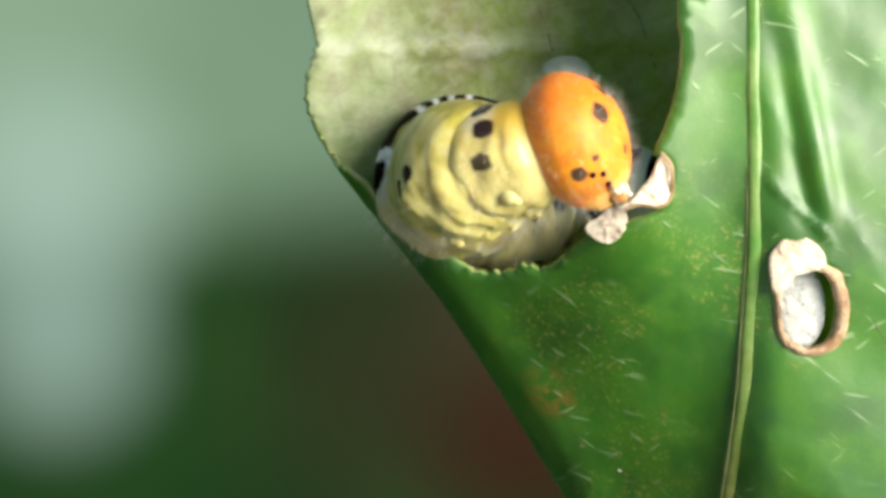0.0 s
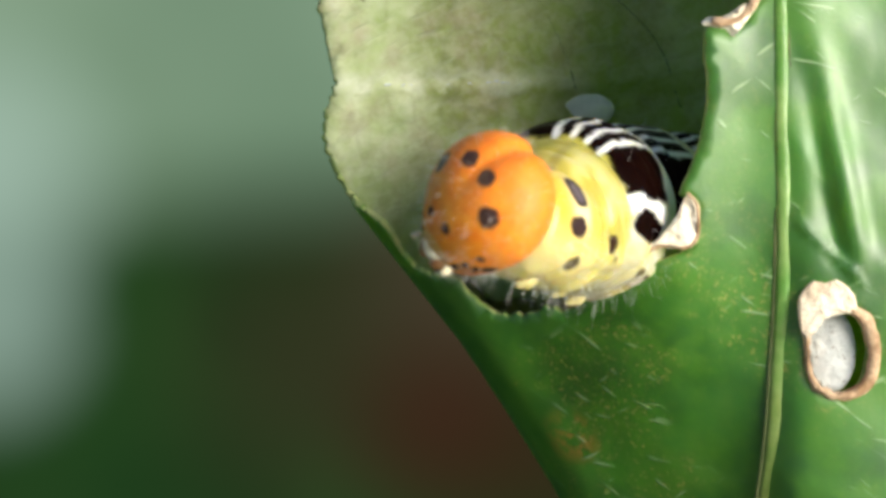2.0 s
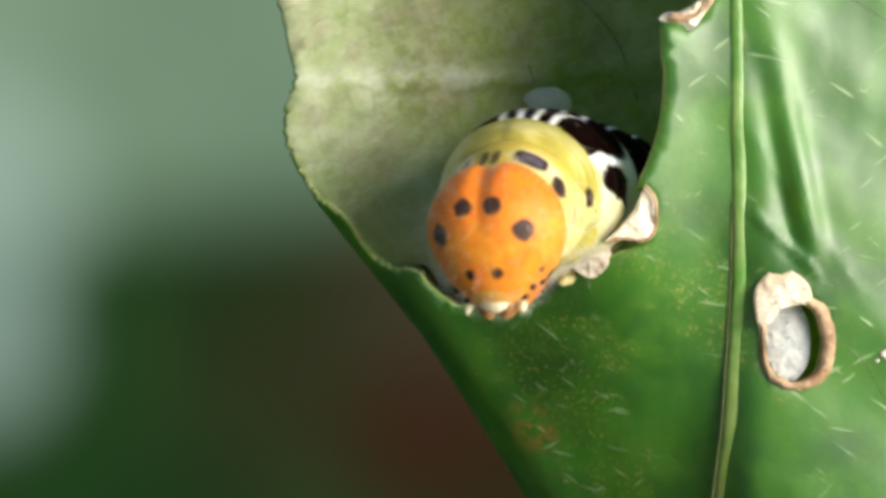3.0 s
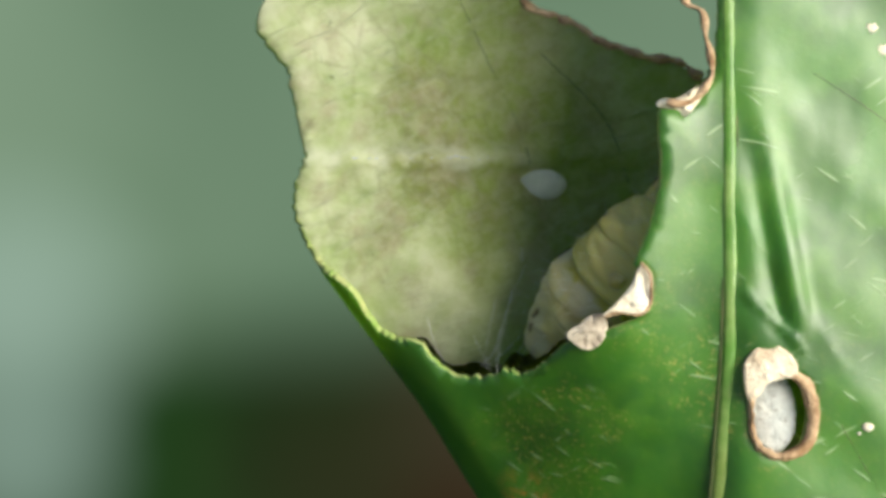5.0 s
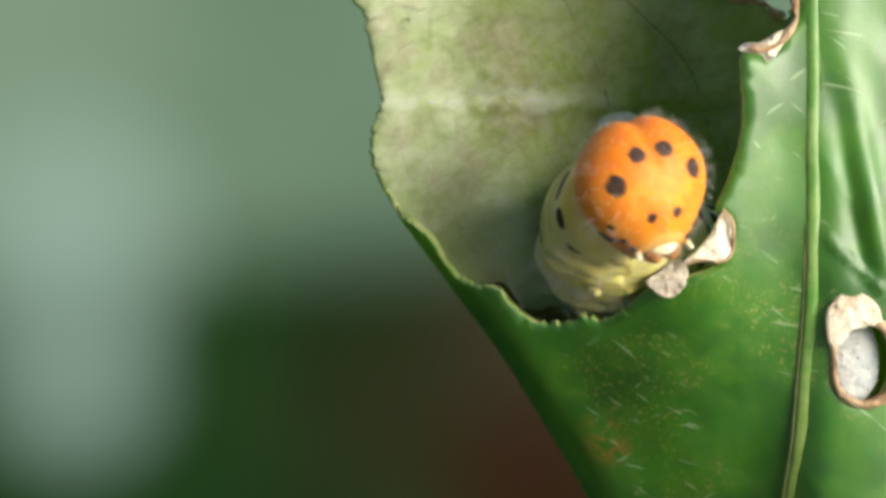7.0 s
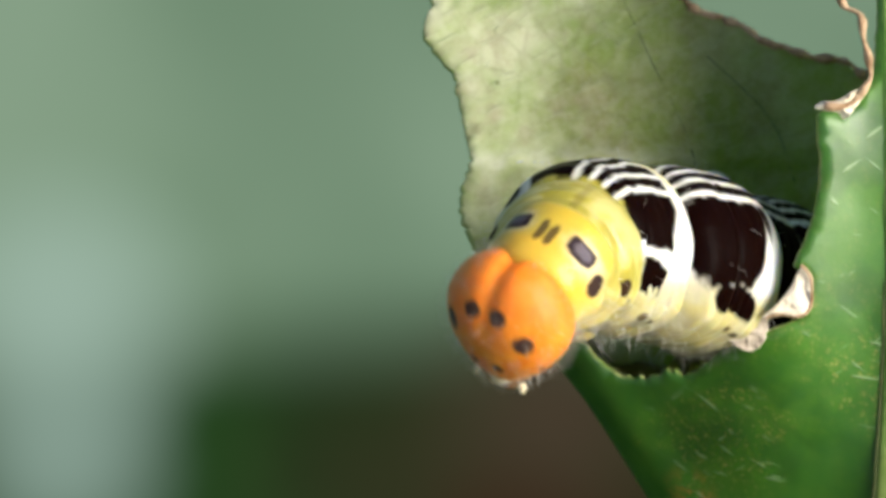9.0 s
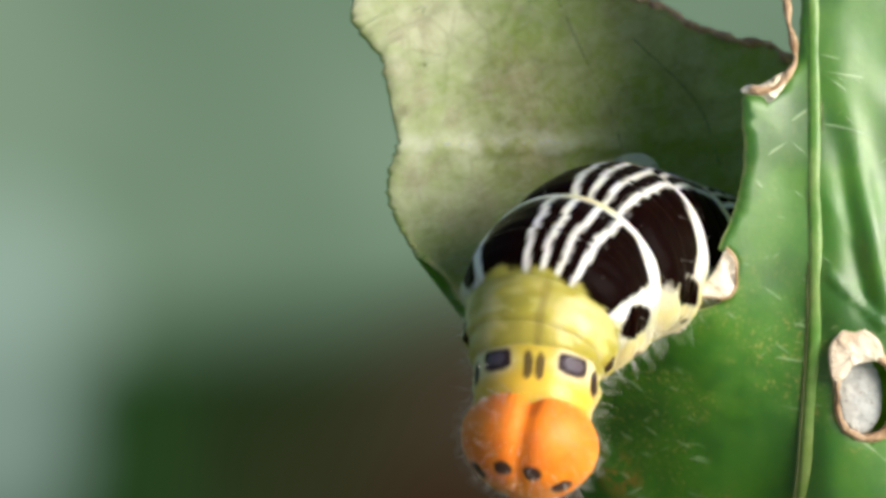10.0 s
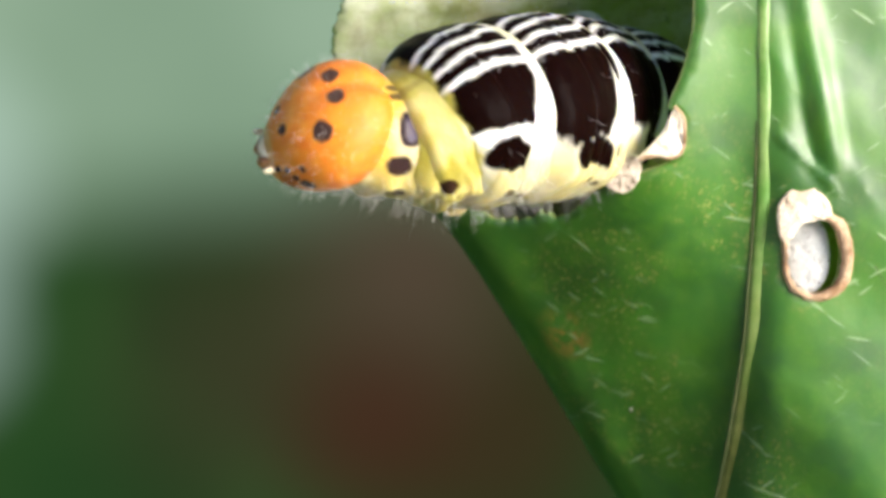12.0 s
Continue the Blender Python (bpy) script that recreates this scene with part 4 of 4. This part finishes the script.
def backdrop_material():
    s = Shade("glowing_garden_backdrop", 1.0, 0.0)
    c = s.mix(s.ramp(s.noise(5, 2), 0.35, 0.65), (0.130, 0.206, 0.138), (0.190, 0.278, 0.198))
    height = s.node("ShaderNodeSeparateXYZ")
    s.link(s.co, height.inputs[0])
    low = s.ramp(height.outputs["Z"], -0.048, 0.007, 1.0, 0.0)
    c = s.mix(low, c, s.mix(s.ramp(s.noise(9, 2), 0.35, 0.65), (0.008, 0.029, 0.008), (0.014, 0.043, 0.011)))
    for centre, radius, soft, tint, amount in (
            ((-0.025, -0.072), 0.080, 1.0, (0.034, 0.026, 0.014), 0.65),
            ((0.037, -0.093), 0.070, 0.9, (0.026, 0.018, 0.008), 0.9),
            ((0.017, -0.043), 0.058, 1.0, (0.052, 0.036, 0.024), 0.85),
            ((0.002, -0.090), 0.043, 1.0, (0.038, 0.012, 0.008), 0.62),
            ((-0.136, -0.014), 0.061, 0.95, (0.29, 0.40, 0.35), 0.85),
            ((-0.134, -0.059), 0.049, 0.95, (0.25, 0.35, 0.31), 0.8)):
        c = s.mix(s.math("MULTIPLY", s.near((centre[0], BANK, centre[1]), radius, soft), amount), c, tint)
    # the painted garden colours are emitted, so the sheet's brightness is its own
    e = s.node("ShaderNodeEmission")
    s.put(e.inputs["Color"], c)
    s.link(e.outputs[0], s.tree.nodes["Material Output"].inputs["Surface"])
    return s.mat


def build_backdrop():
    """A bulging, glowing sheet behind the leaf that stands in for a planted bank."""
    bm = bmesh.new()
    n, m = 48, 30
    grid = []
    for j in range(m + 1):
        row = []
        for i in range(n + 1):
            x, z = -1.8 + 3.6 * i / n, -1.2 + 1.75 * j / m
            bulge = 0.03 * noise.noise(Vector((x * 2, z * 2, 0)))
            row.append(bm.verts.new((x, BANK + bulge - 0.12 * x * x, z)))
        grid.append(row)
    for j in range(m):
        for i in range(n):
            bm.faces.new((grid[j][i], grid[j][i + 1], grid[j + 1][i + 1], grid[j + 1][i]))
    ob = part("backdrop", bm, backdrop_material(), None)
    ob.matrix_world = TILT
    tagged(ob, "self-lit backdrop sheet painted as a blurred green garden", "backdrop", kind="structure")


build_backdrop()


def build_ground():
    """The garden floor far below, out to the horizon."""
    bm = bmesh.new()
    bmesh.ops.create_grid(bm, x_segments=40, y_segments=40, size=400)
    for v in bm.verts:
        v.co.z = -1.3 + 0.05 * noise.noise(v.co * 0.05)
    s = Shade("garden_floor", 0.95, 0.2)
    s.colour(s.mix(s.ramp(s.noise(3, 5), 0.35, 0.65), (0.03, 0.06, 0.015), (0.08, 0.06, 0.035)))
    tagged(part("ground", bm, s.mat, None), "dark garden floor of grass and soil", "ground", kind="structure")


build_ground()


# ---- movement ----
ROWS = {}


def turned(forward, up):
    """The turn whose y is forward and whose z is as near to up as can be."""
    y = Vector(forward).normalized()
    x = y.cross(Vector(up)).normalized()
    z = x.cross(y)
    return Matrix((x, y, z)).transposed()


def along(points, u):
    """Place and forward direction at u on a smooth line through points."""
    i = max(0, min(len(points) - 2, int(math.floor(u))))
    t = u - i
    b, c = points[i], points[i + 1]
    a = points[i - 1] if i > 0 else 2 * b - c
    d = points[i + 2] if i + 2 < len(points) else 2 * c - b
    p = 0.5 * (2 * b + (c - a) * t + (2 * a - 5 * b + 4 * c - d) * t * t + (3 * b - a - 3 * c + d) * t ** 3)
    v = 0.5 * ((c - a) + 2 * (2 * a - 5 * b + 4 * c - d) * t + 3 * (3 * b - a - 3 * c + d) * t * t)
    return p, -v


def crawl(t, head, face, crown, rings, back_front, back_rear):
    """One pose of the caterpillar: head place, face and crown directions, places along its body, and where its back points."""
    ROWS.setdefault(HEAD, []).append((t, Matrix.Translation(Vector(head) * MM) @ turned(face, crown).to_4x4()))
    line = [Vector(p) for p in (head, *rings)]
    line.append(2 * line[-1] - line[-2])
    for ob, u in SLICES:
        p, way = along(line, u)
        up = Vector(back_front).lerp(Vector(back_rear), max(0.0, min(1.0, (u - 1) / 5 * 1.6)))
        ROWS.setdefault(ob, []).append((t, Matrix.Translation(p * MM) @ turned(way, up).to_4x4()))


def motions():
    crawl(0, (4.9, 0.0, 0.9), (0.92, -0.19, 0.36), (-0.34, 0.14, 0.93),
          [(2.0, 0.5, 0.0), (0.3, 1.8, -0.4), (-0.3, 9.1, -1.1), (1.9, 11.0, -2.5), (6.3, 12.0, -3.6), (10.5, 11.5, -4.1)],
          (-0.55, 0.50, 0.67), (0.11, 0.22, 0.97))
    crawl(0.5, (4.2, 0.0, 0.9), (0.93, -0.30, 0.21), (-0.17, 0.16, 0.97),
          [(1.3, 0.5, 0.0), (-0.3, 1.8, -0.3), (-0.7, 9.1, -1.1), (1.8, 11.0, -2.6), (6.3, 12.0, -3.7), (10.6, 11.5, -4.1)],
          (-0.55, 0.50, 0.67), (0.11, 0.22, 0.97))
    crawl(1, (3.3, -0.5, -0.6), (0.95, -0.28, 0.11), (-0.16, -0.17, 0.97),
          [(1.2, 0.6, 0.4), (-0.4, 2.6, 0.5), (-0.3, 7.5, -0.0), (2.0, 11.0, -1.8), (6.0, 12.0, -3.3), (10.4, 11.5, -4.3)],
          (-0.40, 0.21, 0.89), (0.11, -0.00, 0.99))
    crawl(1.5, (3.2, -3.0, 0.6), (0.24, -0.97, 0.07), (-0.44, -0.04, 0.90),
          [(1.4, 1.0, 0.2), (-0.3, 4.5, -0.1), (-0.1, 8.5, -0.4), (3.1, 11.0, -1.9), (7.2, 12.0, -3.6), (11.3, 11.5, -4.3)],
          (-0.52, 0.21, 0.83), (0.11, -0.11, 0.99))
    crawl(2, (0.3, -3.0, -0.1), (-0.61, -0.77, 0.18), (0.59, -0.29, 0.76),
          [(1.9, -1.5, -1.0), (2.6, 0.5, -0.8), (3.8, 4.0, -0.5), (5.9, 8.0, -1.0), (9.1, 11.0, -1.5), (12.5, 12.0, -2.1)],
          (0.27, -0.13, 0.96), (0.32, -0.32, 0.89))
    crawl(2.5, (-1.5, -3.5, -0.5), (-0.54, -0.80, 0.26), (0.79, -0.37, 0.49),
          [(1.0, -2.0, -1.2), (2.1, 0.0, -1.2), (3.7, 3.2, -0.7), (5.8, 7.2, -0.7), (8.9, 10.5, -1.4), (12.2, 12.0, -2.0)],
          (0.26, -0.37, 0.89), (0.32, -0.32, 0.89))
    crawl(2.7, (-0.0, -4.0, -2.5), (-0.56, -0.83, -0.06), (0.46, -0.36, 0.81),
          [(2.2, -3.0, -1.2), (3.2, -1.0, -0.7), (4.5, 2.5, -0.3), (6.3, 6.5, -0.6), (9.2, 10.0, -1.5), (12.4, 12.0, -2.1)],
          (0.21, -0.48, 0.85), (0.32, -0.32, 0.89))
    crawl(3.5, (4.3, -1.0, 2.0), (0.30, -0.90, 0.30), (-0.31, -0.10, 0.94),
          [(3.2, 2.5, 1.4), (2.8, 6.0, 0.3), (3.2, 9.5, -0.6), (4.7, 11.5, -3.1), (7.1, 12.0, -6.2), (10.4, 12.0, -8.2)],
          (-0.69, -0.23, 0.69), (-0.57, 0.23, 0.79))
    crawl(4.3, (7.6, 4.0, 5.9), (0.71, 0.44, 0.55), (-0.69, -0.21, 0.69),
          [(6.8, 4.8, 3.5), (6.0, 6.5, 0.8), (4.8, 8.6, -2.3), (6.9, 10.8, -6.1), (10.2, 12.5, -9.7), (13.4, 13.0, -11.8)],
          (-0.62, 0.76, 0.15), (0.30, 0.95, 0.00))
    crawl(4.5, (8.7, 6.5, 5.5), (0.68, 0.46, 0.57), (-0.75, -0.11, 0.65),
          [(7.8, 4.6, 3.8), (6.1, 5.2, 1.0), (5.4, 8.6, -2.3), (7.3, 10.8, -6.2), (10.5, 12.5, -9.7), (13.8, 13.0, -11.8)],
          (-0.62, 0.76, 0.15), (0.30, 0.95, 0.00))
    crawl(5, (13.1, 6.7, 5.6), (0.72, 0.36, 0.60), (-0.75, -0.11, 0.65),
          [(12.0, 6.5, 2.8), (9.7, 6.5, 0.3), (8.2, 8.6, -2.6), (8.8, 10.8, -6.0), (11.2, 12.5, -9.6), (14.4, 13.0, -11.6)],
          (-0.30, 0.94, 0.10), (0.30, 0.95, 0.00))
    crawl(5.3, (11.5, 6.2, 6.5), (0.12, -0.12, 0.99), (-0.97, -0.23, 0.11),
          [(10.4, 6.0, 3.3), (8.7, 6.5, 0.6), (7.5, 8.6, -2.3), (8.3, 10.8, -5.8), (10.6, 12.5, -9.3), (13.8, 13.0, -11.7)],
          (-0.60, 0.78, 0.15), (0.30, 0.95, 0.00))
    crawl(5.5, (7.4, 3.8, 6.6), (-0.11, -0.11, 0.99), (-0.91, -0.35, -0.20),
          [(8.2, 4.7, 3.5), (6.8, 6.0, 0.3), (5.4, 8.6, -3.0), (6.8, 10.8, -6.5), (9.6, 12.5, -9.7), (13.1, 13.0, -12.1)],
          (-0.72, 0.66, 0.15), (0.30, 0.95, 0.00))
    crawl(5.6, (6.8, 2.7, 5.9), (-0.11, -0.65, 0.75), (-0.95, -0.32, 0.00),
          [(6.7, 2.8, 2.9), (5.9, 5.2, 0.2), (5.5, 8.6, -2.7), (7.2, 11.1, -5.8), (10.1, 13.0, -9.0), (13.5, 13.0, -11.3)],
          (-0.76, 0.58, 0.20), (-0.68, 0.57, 0.46))
    crawl(6, (4.8, -3.5, 2.1), (0.07, -0.99, 0.12), (-0.87, -0.00, 0.49),
          [(3.9, 1.2, 1.6), (4.0, 4.2, -0.1), (4.8, 8.2, -1.4), (6.6, 10.5, -4.2), (9.1, 11.0, -7.3), (12.3, 11.6, -9.4)],
          (-0.75, -0.35, 0.55), (-0.69, -0.23, 0.69))
    crawl(6.5, (6.6, -3.5, 3.0), (0.14, -0.97, 0.20), (-0.78, 0.02, 0.63),
          [(5.1, 1.2, 2.0), (4.6, 4.4, 0.7), (5.1, 8.2, -0.4), (6.6, 10.5, -3.1), (9.0, 11.0, -6.2), (12.4, 11.0, -8.2)],
          (-0.76, -0.20, 0.61), (-0.69, -0.23, 0.69))
    crawl(6.7, (6.4, -2.0, 1.3), (0.53, -0.85, -0.03), (-0.44, -0.31, 0.84),
          [(4.8, 1.2, 0.5), (4.3, 4.4, -0.4), (4.8, 8.2, -1.6), (6.4, 10.5, -3.9), (9.0, 11.0, -6.2), (12.1, 11.0, -7.6)],
          (-0.66, -0.36, 0.66), (-0.44, -0.22, 0.87))
    crawl(7.5, (0.0, -3.0, 1.6), (-0.30, -0.90, 0.30), (0.10, 0.10, 0.99),
          [(0.8, -0.5, 0.4), (1.9, 2.0, -0.2), (3.8, 5.0, -0.9), (6.9, 8.5, -1.4), (10.1, 11.0, -1.8), (13.0, 12.0, -2.2)],
          (0.11, -0.53, 0.84), (0.36, -0.31, 0.88))
    crawl(8.3, (-5.5, -4.5, 3.3), (-0.78, -0.44, 0.45), (0.46, -0.89, -0.08),
          [(-4.7, -3.4, 2.4), (-3.2, -2.0, 1.6), (-1.3, 0.5, 0.6), (2.6, 4.5, -0.4), (4.4, 8.0, -1.2), (6.8, 11.0, -1.9)],
          (0.35, -0.40, 0.85), (0.41, -0.20, 0.89))
    crawl(8.5, (-5.4, -4.5, 4.6), (-0.46, -0.22, 0.86), (0.10, -0.97, -0.19),
          [(-4.6, -3.4, 3.2), (-3.2, -2.0, 2.3), (-1.2, 0.5, 1.2), (2.8, 4.5, -0.1), (4.5, 8.0, -1.0), (7.1, 11.0, -1.6)],
          (0.35, -0.40, 0.85), (0.41, -0.20, 0.89))
    crawl(8.8, (-5.1, -5.5, 1.2), (-0.82, -0.56, 0.13), (0.52, -0.63, 0.57),
          [(-3.6, -4.0, 1.7), (-2.2, -2.0, 1.4), (-0.1, 0.5, 1.2), (2.9, 4.5, 0.2), (5.0, 8.0, -0.6), (7.3, 11.0, -0.8)],
          (0.30, -0.48, 0.82), (0.41, -0.20, 0.89))
    crawl(9, (-4.1, -6.0, -1.7), (-0.51, -0.67, -0.55), (0.01, -0.64, 0.77),
          [(-2.6, -5.0, 0.2), (-2.0, -3.6, 0.7), (-0.8, -0.6, 1.1), (3.0, 4.0, 0.5), (4.8, 8.0, -0.4), (7.3, 11.0, -0.8)],
          (0.20, -0.55, 0.81), (0.40, -0.25, 0.88))
    crawl(9.3, (-2.1, -6.5, -4.8), (-0.23, -0.54, -0.74), (0.01, -0.76, 0.65),
          [(-1.2, -5.5, -2.0), (-0.5, -3.3, -0.7), (1.2, -0.3, 0.4), (3.9, 5.0, -0.1), (5.6, 9.1, -1.1), (8.3, 12.6, -1.6)],
          (0.08, -0.80, 0.60), (0.31, -0.31, 0.90))
    crawl(9.5, (-1.1, -6.5, -6.5), (-0.00, -0.49, -0.75), (-0.04, -0.75, 0.66),
          [(-0.7, -6.0, -3.7), (-0.4, -4.9, -2.0), (0.8, -3.3, -0.9), (3.3, 2.2, -0.1), (5.0, 7.2, -1.0), (7.7, 11.1, -1.5)],
          (-0.08, -0.93, 0.35), (0.15, -0.25, 0.96))
    crawl(9.7, (0.5, -7.0, -7.7), (-0.06, -0.61, -0.58), (-0.01, -0.58, 0.81),
          [(0.5, -6.0, -4.5), (0.7, -4.9, -2.7), (1.6, -3.3, -1.3), (3.8, 2.2, -0.4), (5.7, 7.2, -1.3), (8.4, 11.1, -2.3)],
          (0.00, -0.91, 0.41), (0.25, -0.35, 0.90))
    crawl(10, (-0.1, -7.0, -8.0), (-0.20, -0.43, -0.77), (0.00, -0.78, 0.62),
          [(0.1, -6.0, -5.4), (0.3, -5.1, -3.5), (1.0, -3.4, -1.8), (3.0, 1.7, -0.3), (4.9, 6.7, -0.4), (7.8, 11.1, -1.2)],
          (0.00, -0.95, 0.30), (0.20, -0.35, 0.91))
    crawl(10.3, (2.5, -7.0, -10.2), (0.09, -0.30, -0.88), (-0.18, -0.88, 0.44),
          [(2.3, -5.6, -7.6), (2.2, -4.8, -5.5), (2.2, -3.2, -3.0), (3.4, 1.3, -0.9), (5.5, 8.3, -1.1), (8.4, 12.2, -1.7)],
          (0.00, -0.97, 0.25), (0.20, -0.40, 0.90))
    crawl(10.5, (3.7, -6.2, -8.5), (0.29, -0.31, -0.83), (-0.37, -0.85, 0.36),
          [(2.4, -5.9, -5.9), (2.0, -4.6, -4.1), (1.5, -3.4, -1.4), (1.9, 0.4, 1.0), (4.2, 5.4, 0.5), (7.3, 10.4, -0.3)],
          (0.12, -0.97, 0.22), (0.20, -0.50, 0.84))
    crawl(10.8, (2.2, -6.0, -8.6), (-0.15, -0.27, -0.82), (-0.03, -0.83, 0.56),
          [(2.3, -6.3, -6.5), (2.4, -4.8, -4.5), (2.6, -3.6, -2.0), (4.3, -0.2, 1.0), (6.8, 7.0, 1.0), (9.8, 11.2, 0.2)],
          (-0.10, -0.97, 0.22), (0.31, -0.56, 0.77))
    crawl(11, (-1.9, -5.8, -10.3), (-0.34, -0.19, -0.77), (-0.14, -0.78, 0.61),
          [(-1.5, -6.6, -8.2), (-1.2, -5.0, -6.2), (-0.7, -4.0, -3.3), (1.2, -1.0, 0.4), (3.9, 6.3, 0.8), (6.7, 10.2, -0.2)],
          (-0.38, -0.91, 0.15), (0.15, -0.58, 0.80))
    crawl(11.3, (-4.6, -6.4, -10.1), (-0.32, -0.37, -0.72), (0.31, -0.78, 0.54),
          [(-3.4, -6.1, -8.1), (-2.6, -5.0, -6.3), (-1.4, -4.0, -3.3), (1.2, -0.8, -0.2), (3.8, 6.3, 0.2), (6.6, 10.2, -0.7)],
          (-0.30, -0.90, 0.30), (0.20, -0.58, 0.79))
    crawl(11.5, (-6.0, -7.0, -6.5), (-0.63, -0.77, -0.11), (0.59, -0.56, 0.58),
          [(-3.9, -5.6, -5.5), (-2.7, -5.0, -4.1), (-1.2, -4.0, -1.8), (1.4, -0.6, 0.1), (4.2, 6.3, 0.1), (6.6, 10.2, -0.9)],
          (-0.10, -0.86, 0.50), (0.25, -0.56, 0.79))
    crawl(11.8, (-6.4, -7.0, -1.9), (-0.59, -0.71, 0.38), (0.74, -0.29, 0.61),
          [(-4.2, -5.8, -1.8), (-2.6, -5.0, -1.7), (-1.1, -4.0, -1.3), (1.6, 0.0, -0.6), (3.8, 6.8, -0.7), (6.5, 10.2, -1.2)],
          (0.10, -0.70, 0.70), (0.20, -0.48, 0.85))
    crawl(12, (-6.3, -6.8, -0.4), (-0.52, -0.69, 0.51), (0.81, -0.22, 0.54),
          [(-4.1, -5.8, -0.8), (-2.4, -5.0, -0.8), (-1.1, -4.0, -0.2), (1.7, 0.1, 0.1), (4.0, 6.8, 0.1), (6.6, 10.2, -0.3)],
          (0.08, -0.68, 0.72), (0.20, -0.48, 0.85))
    for ob, rows in ROWS.items():
        walk(ob, rows)
    for ob in (LEAF, SILK, CATERPILLAR):
        walk(ob, [(t, hung(t)) for t, _, _ in SWAY])


motions()
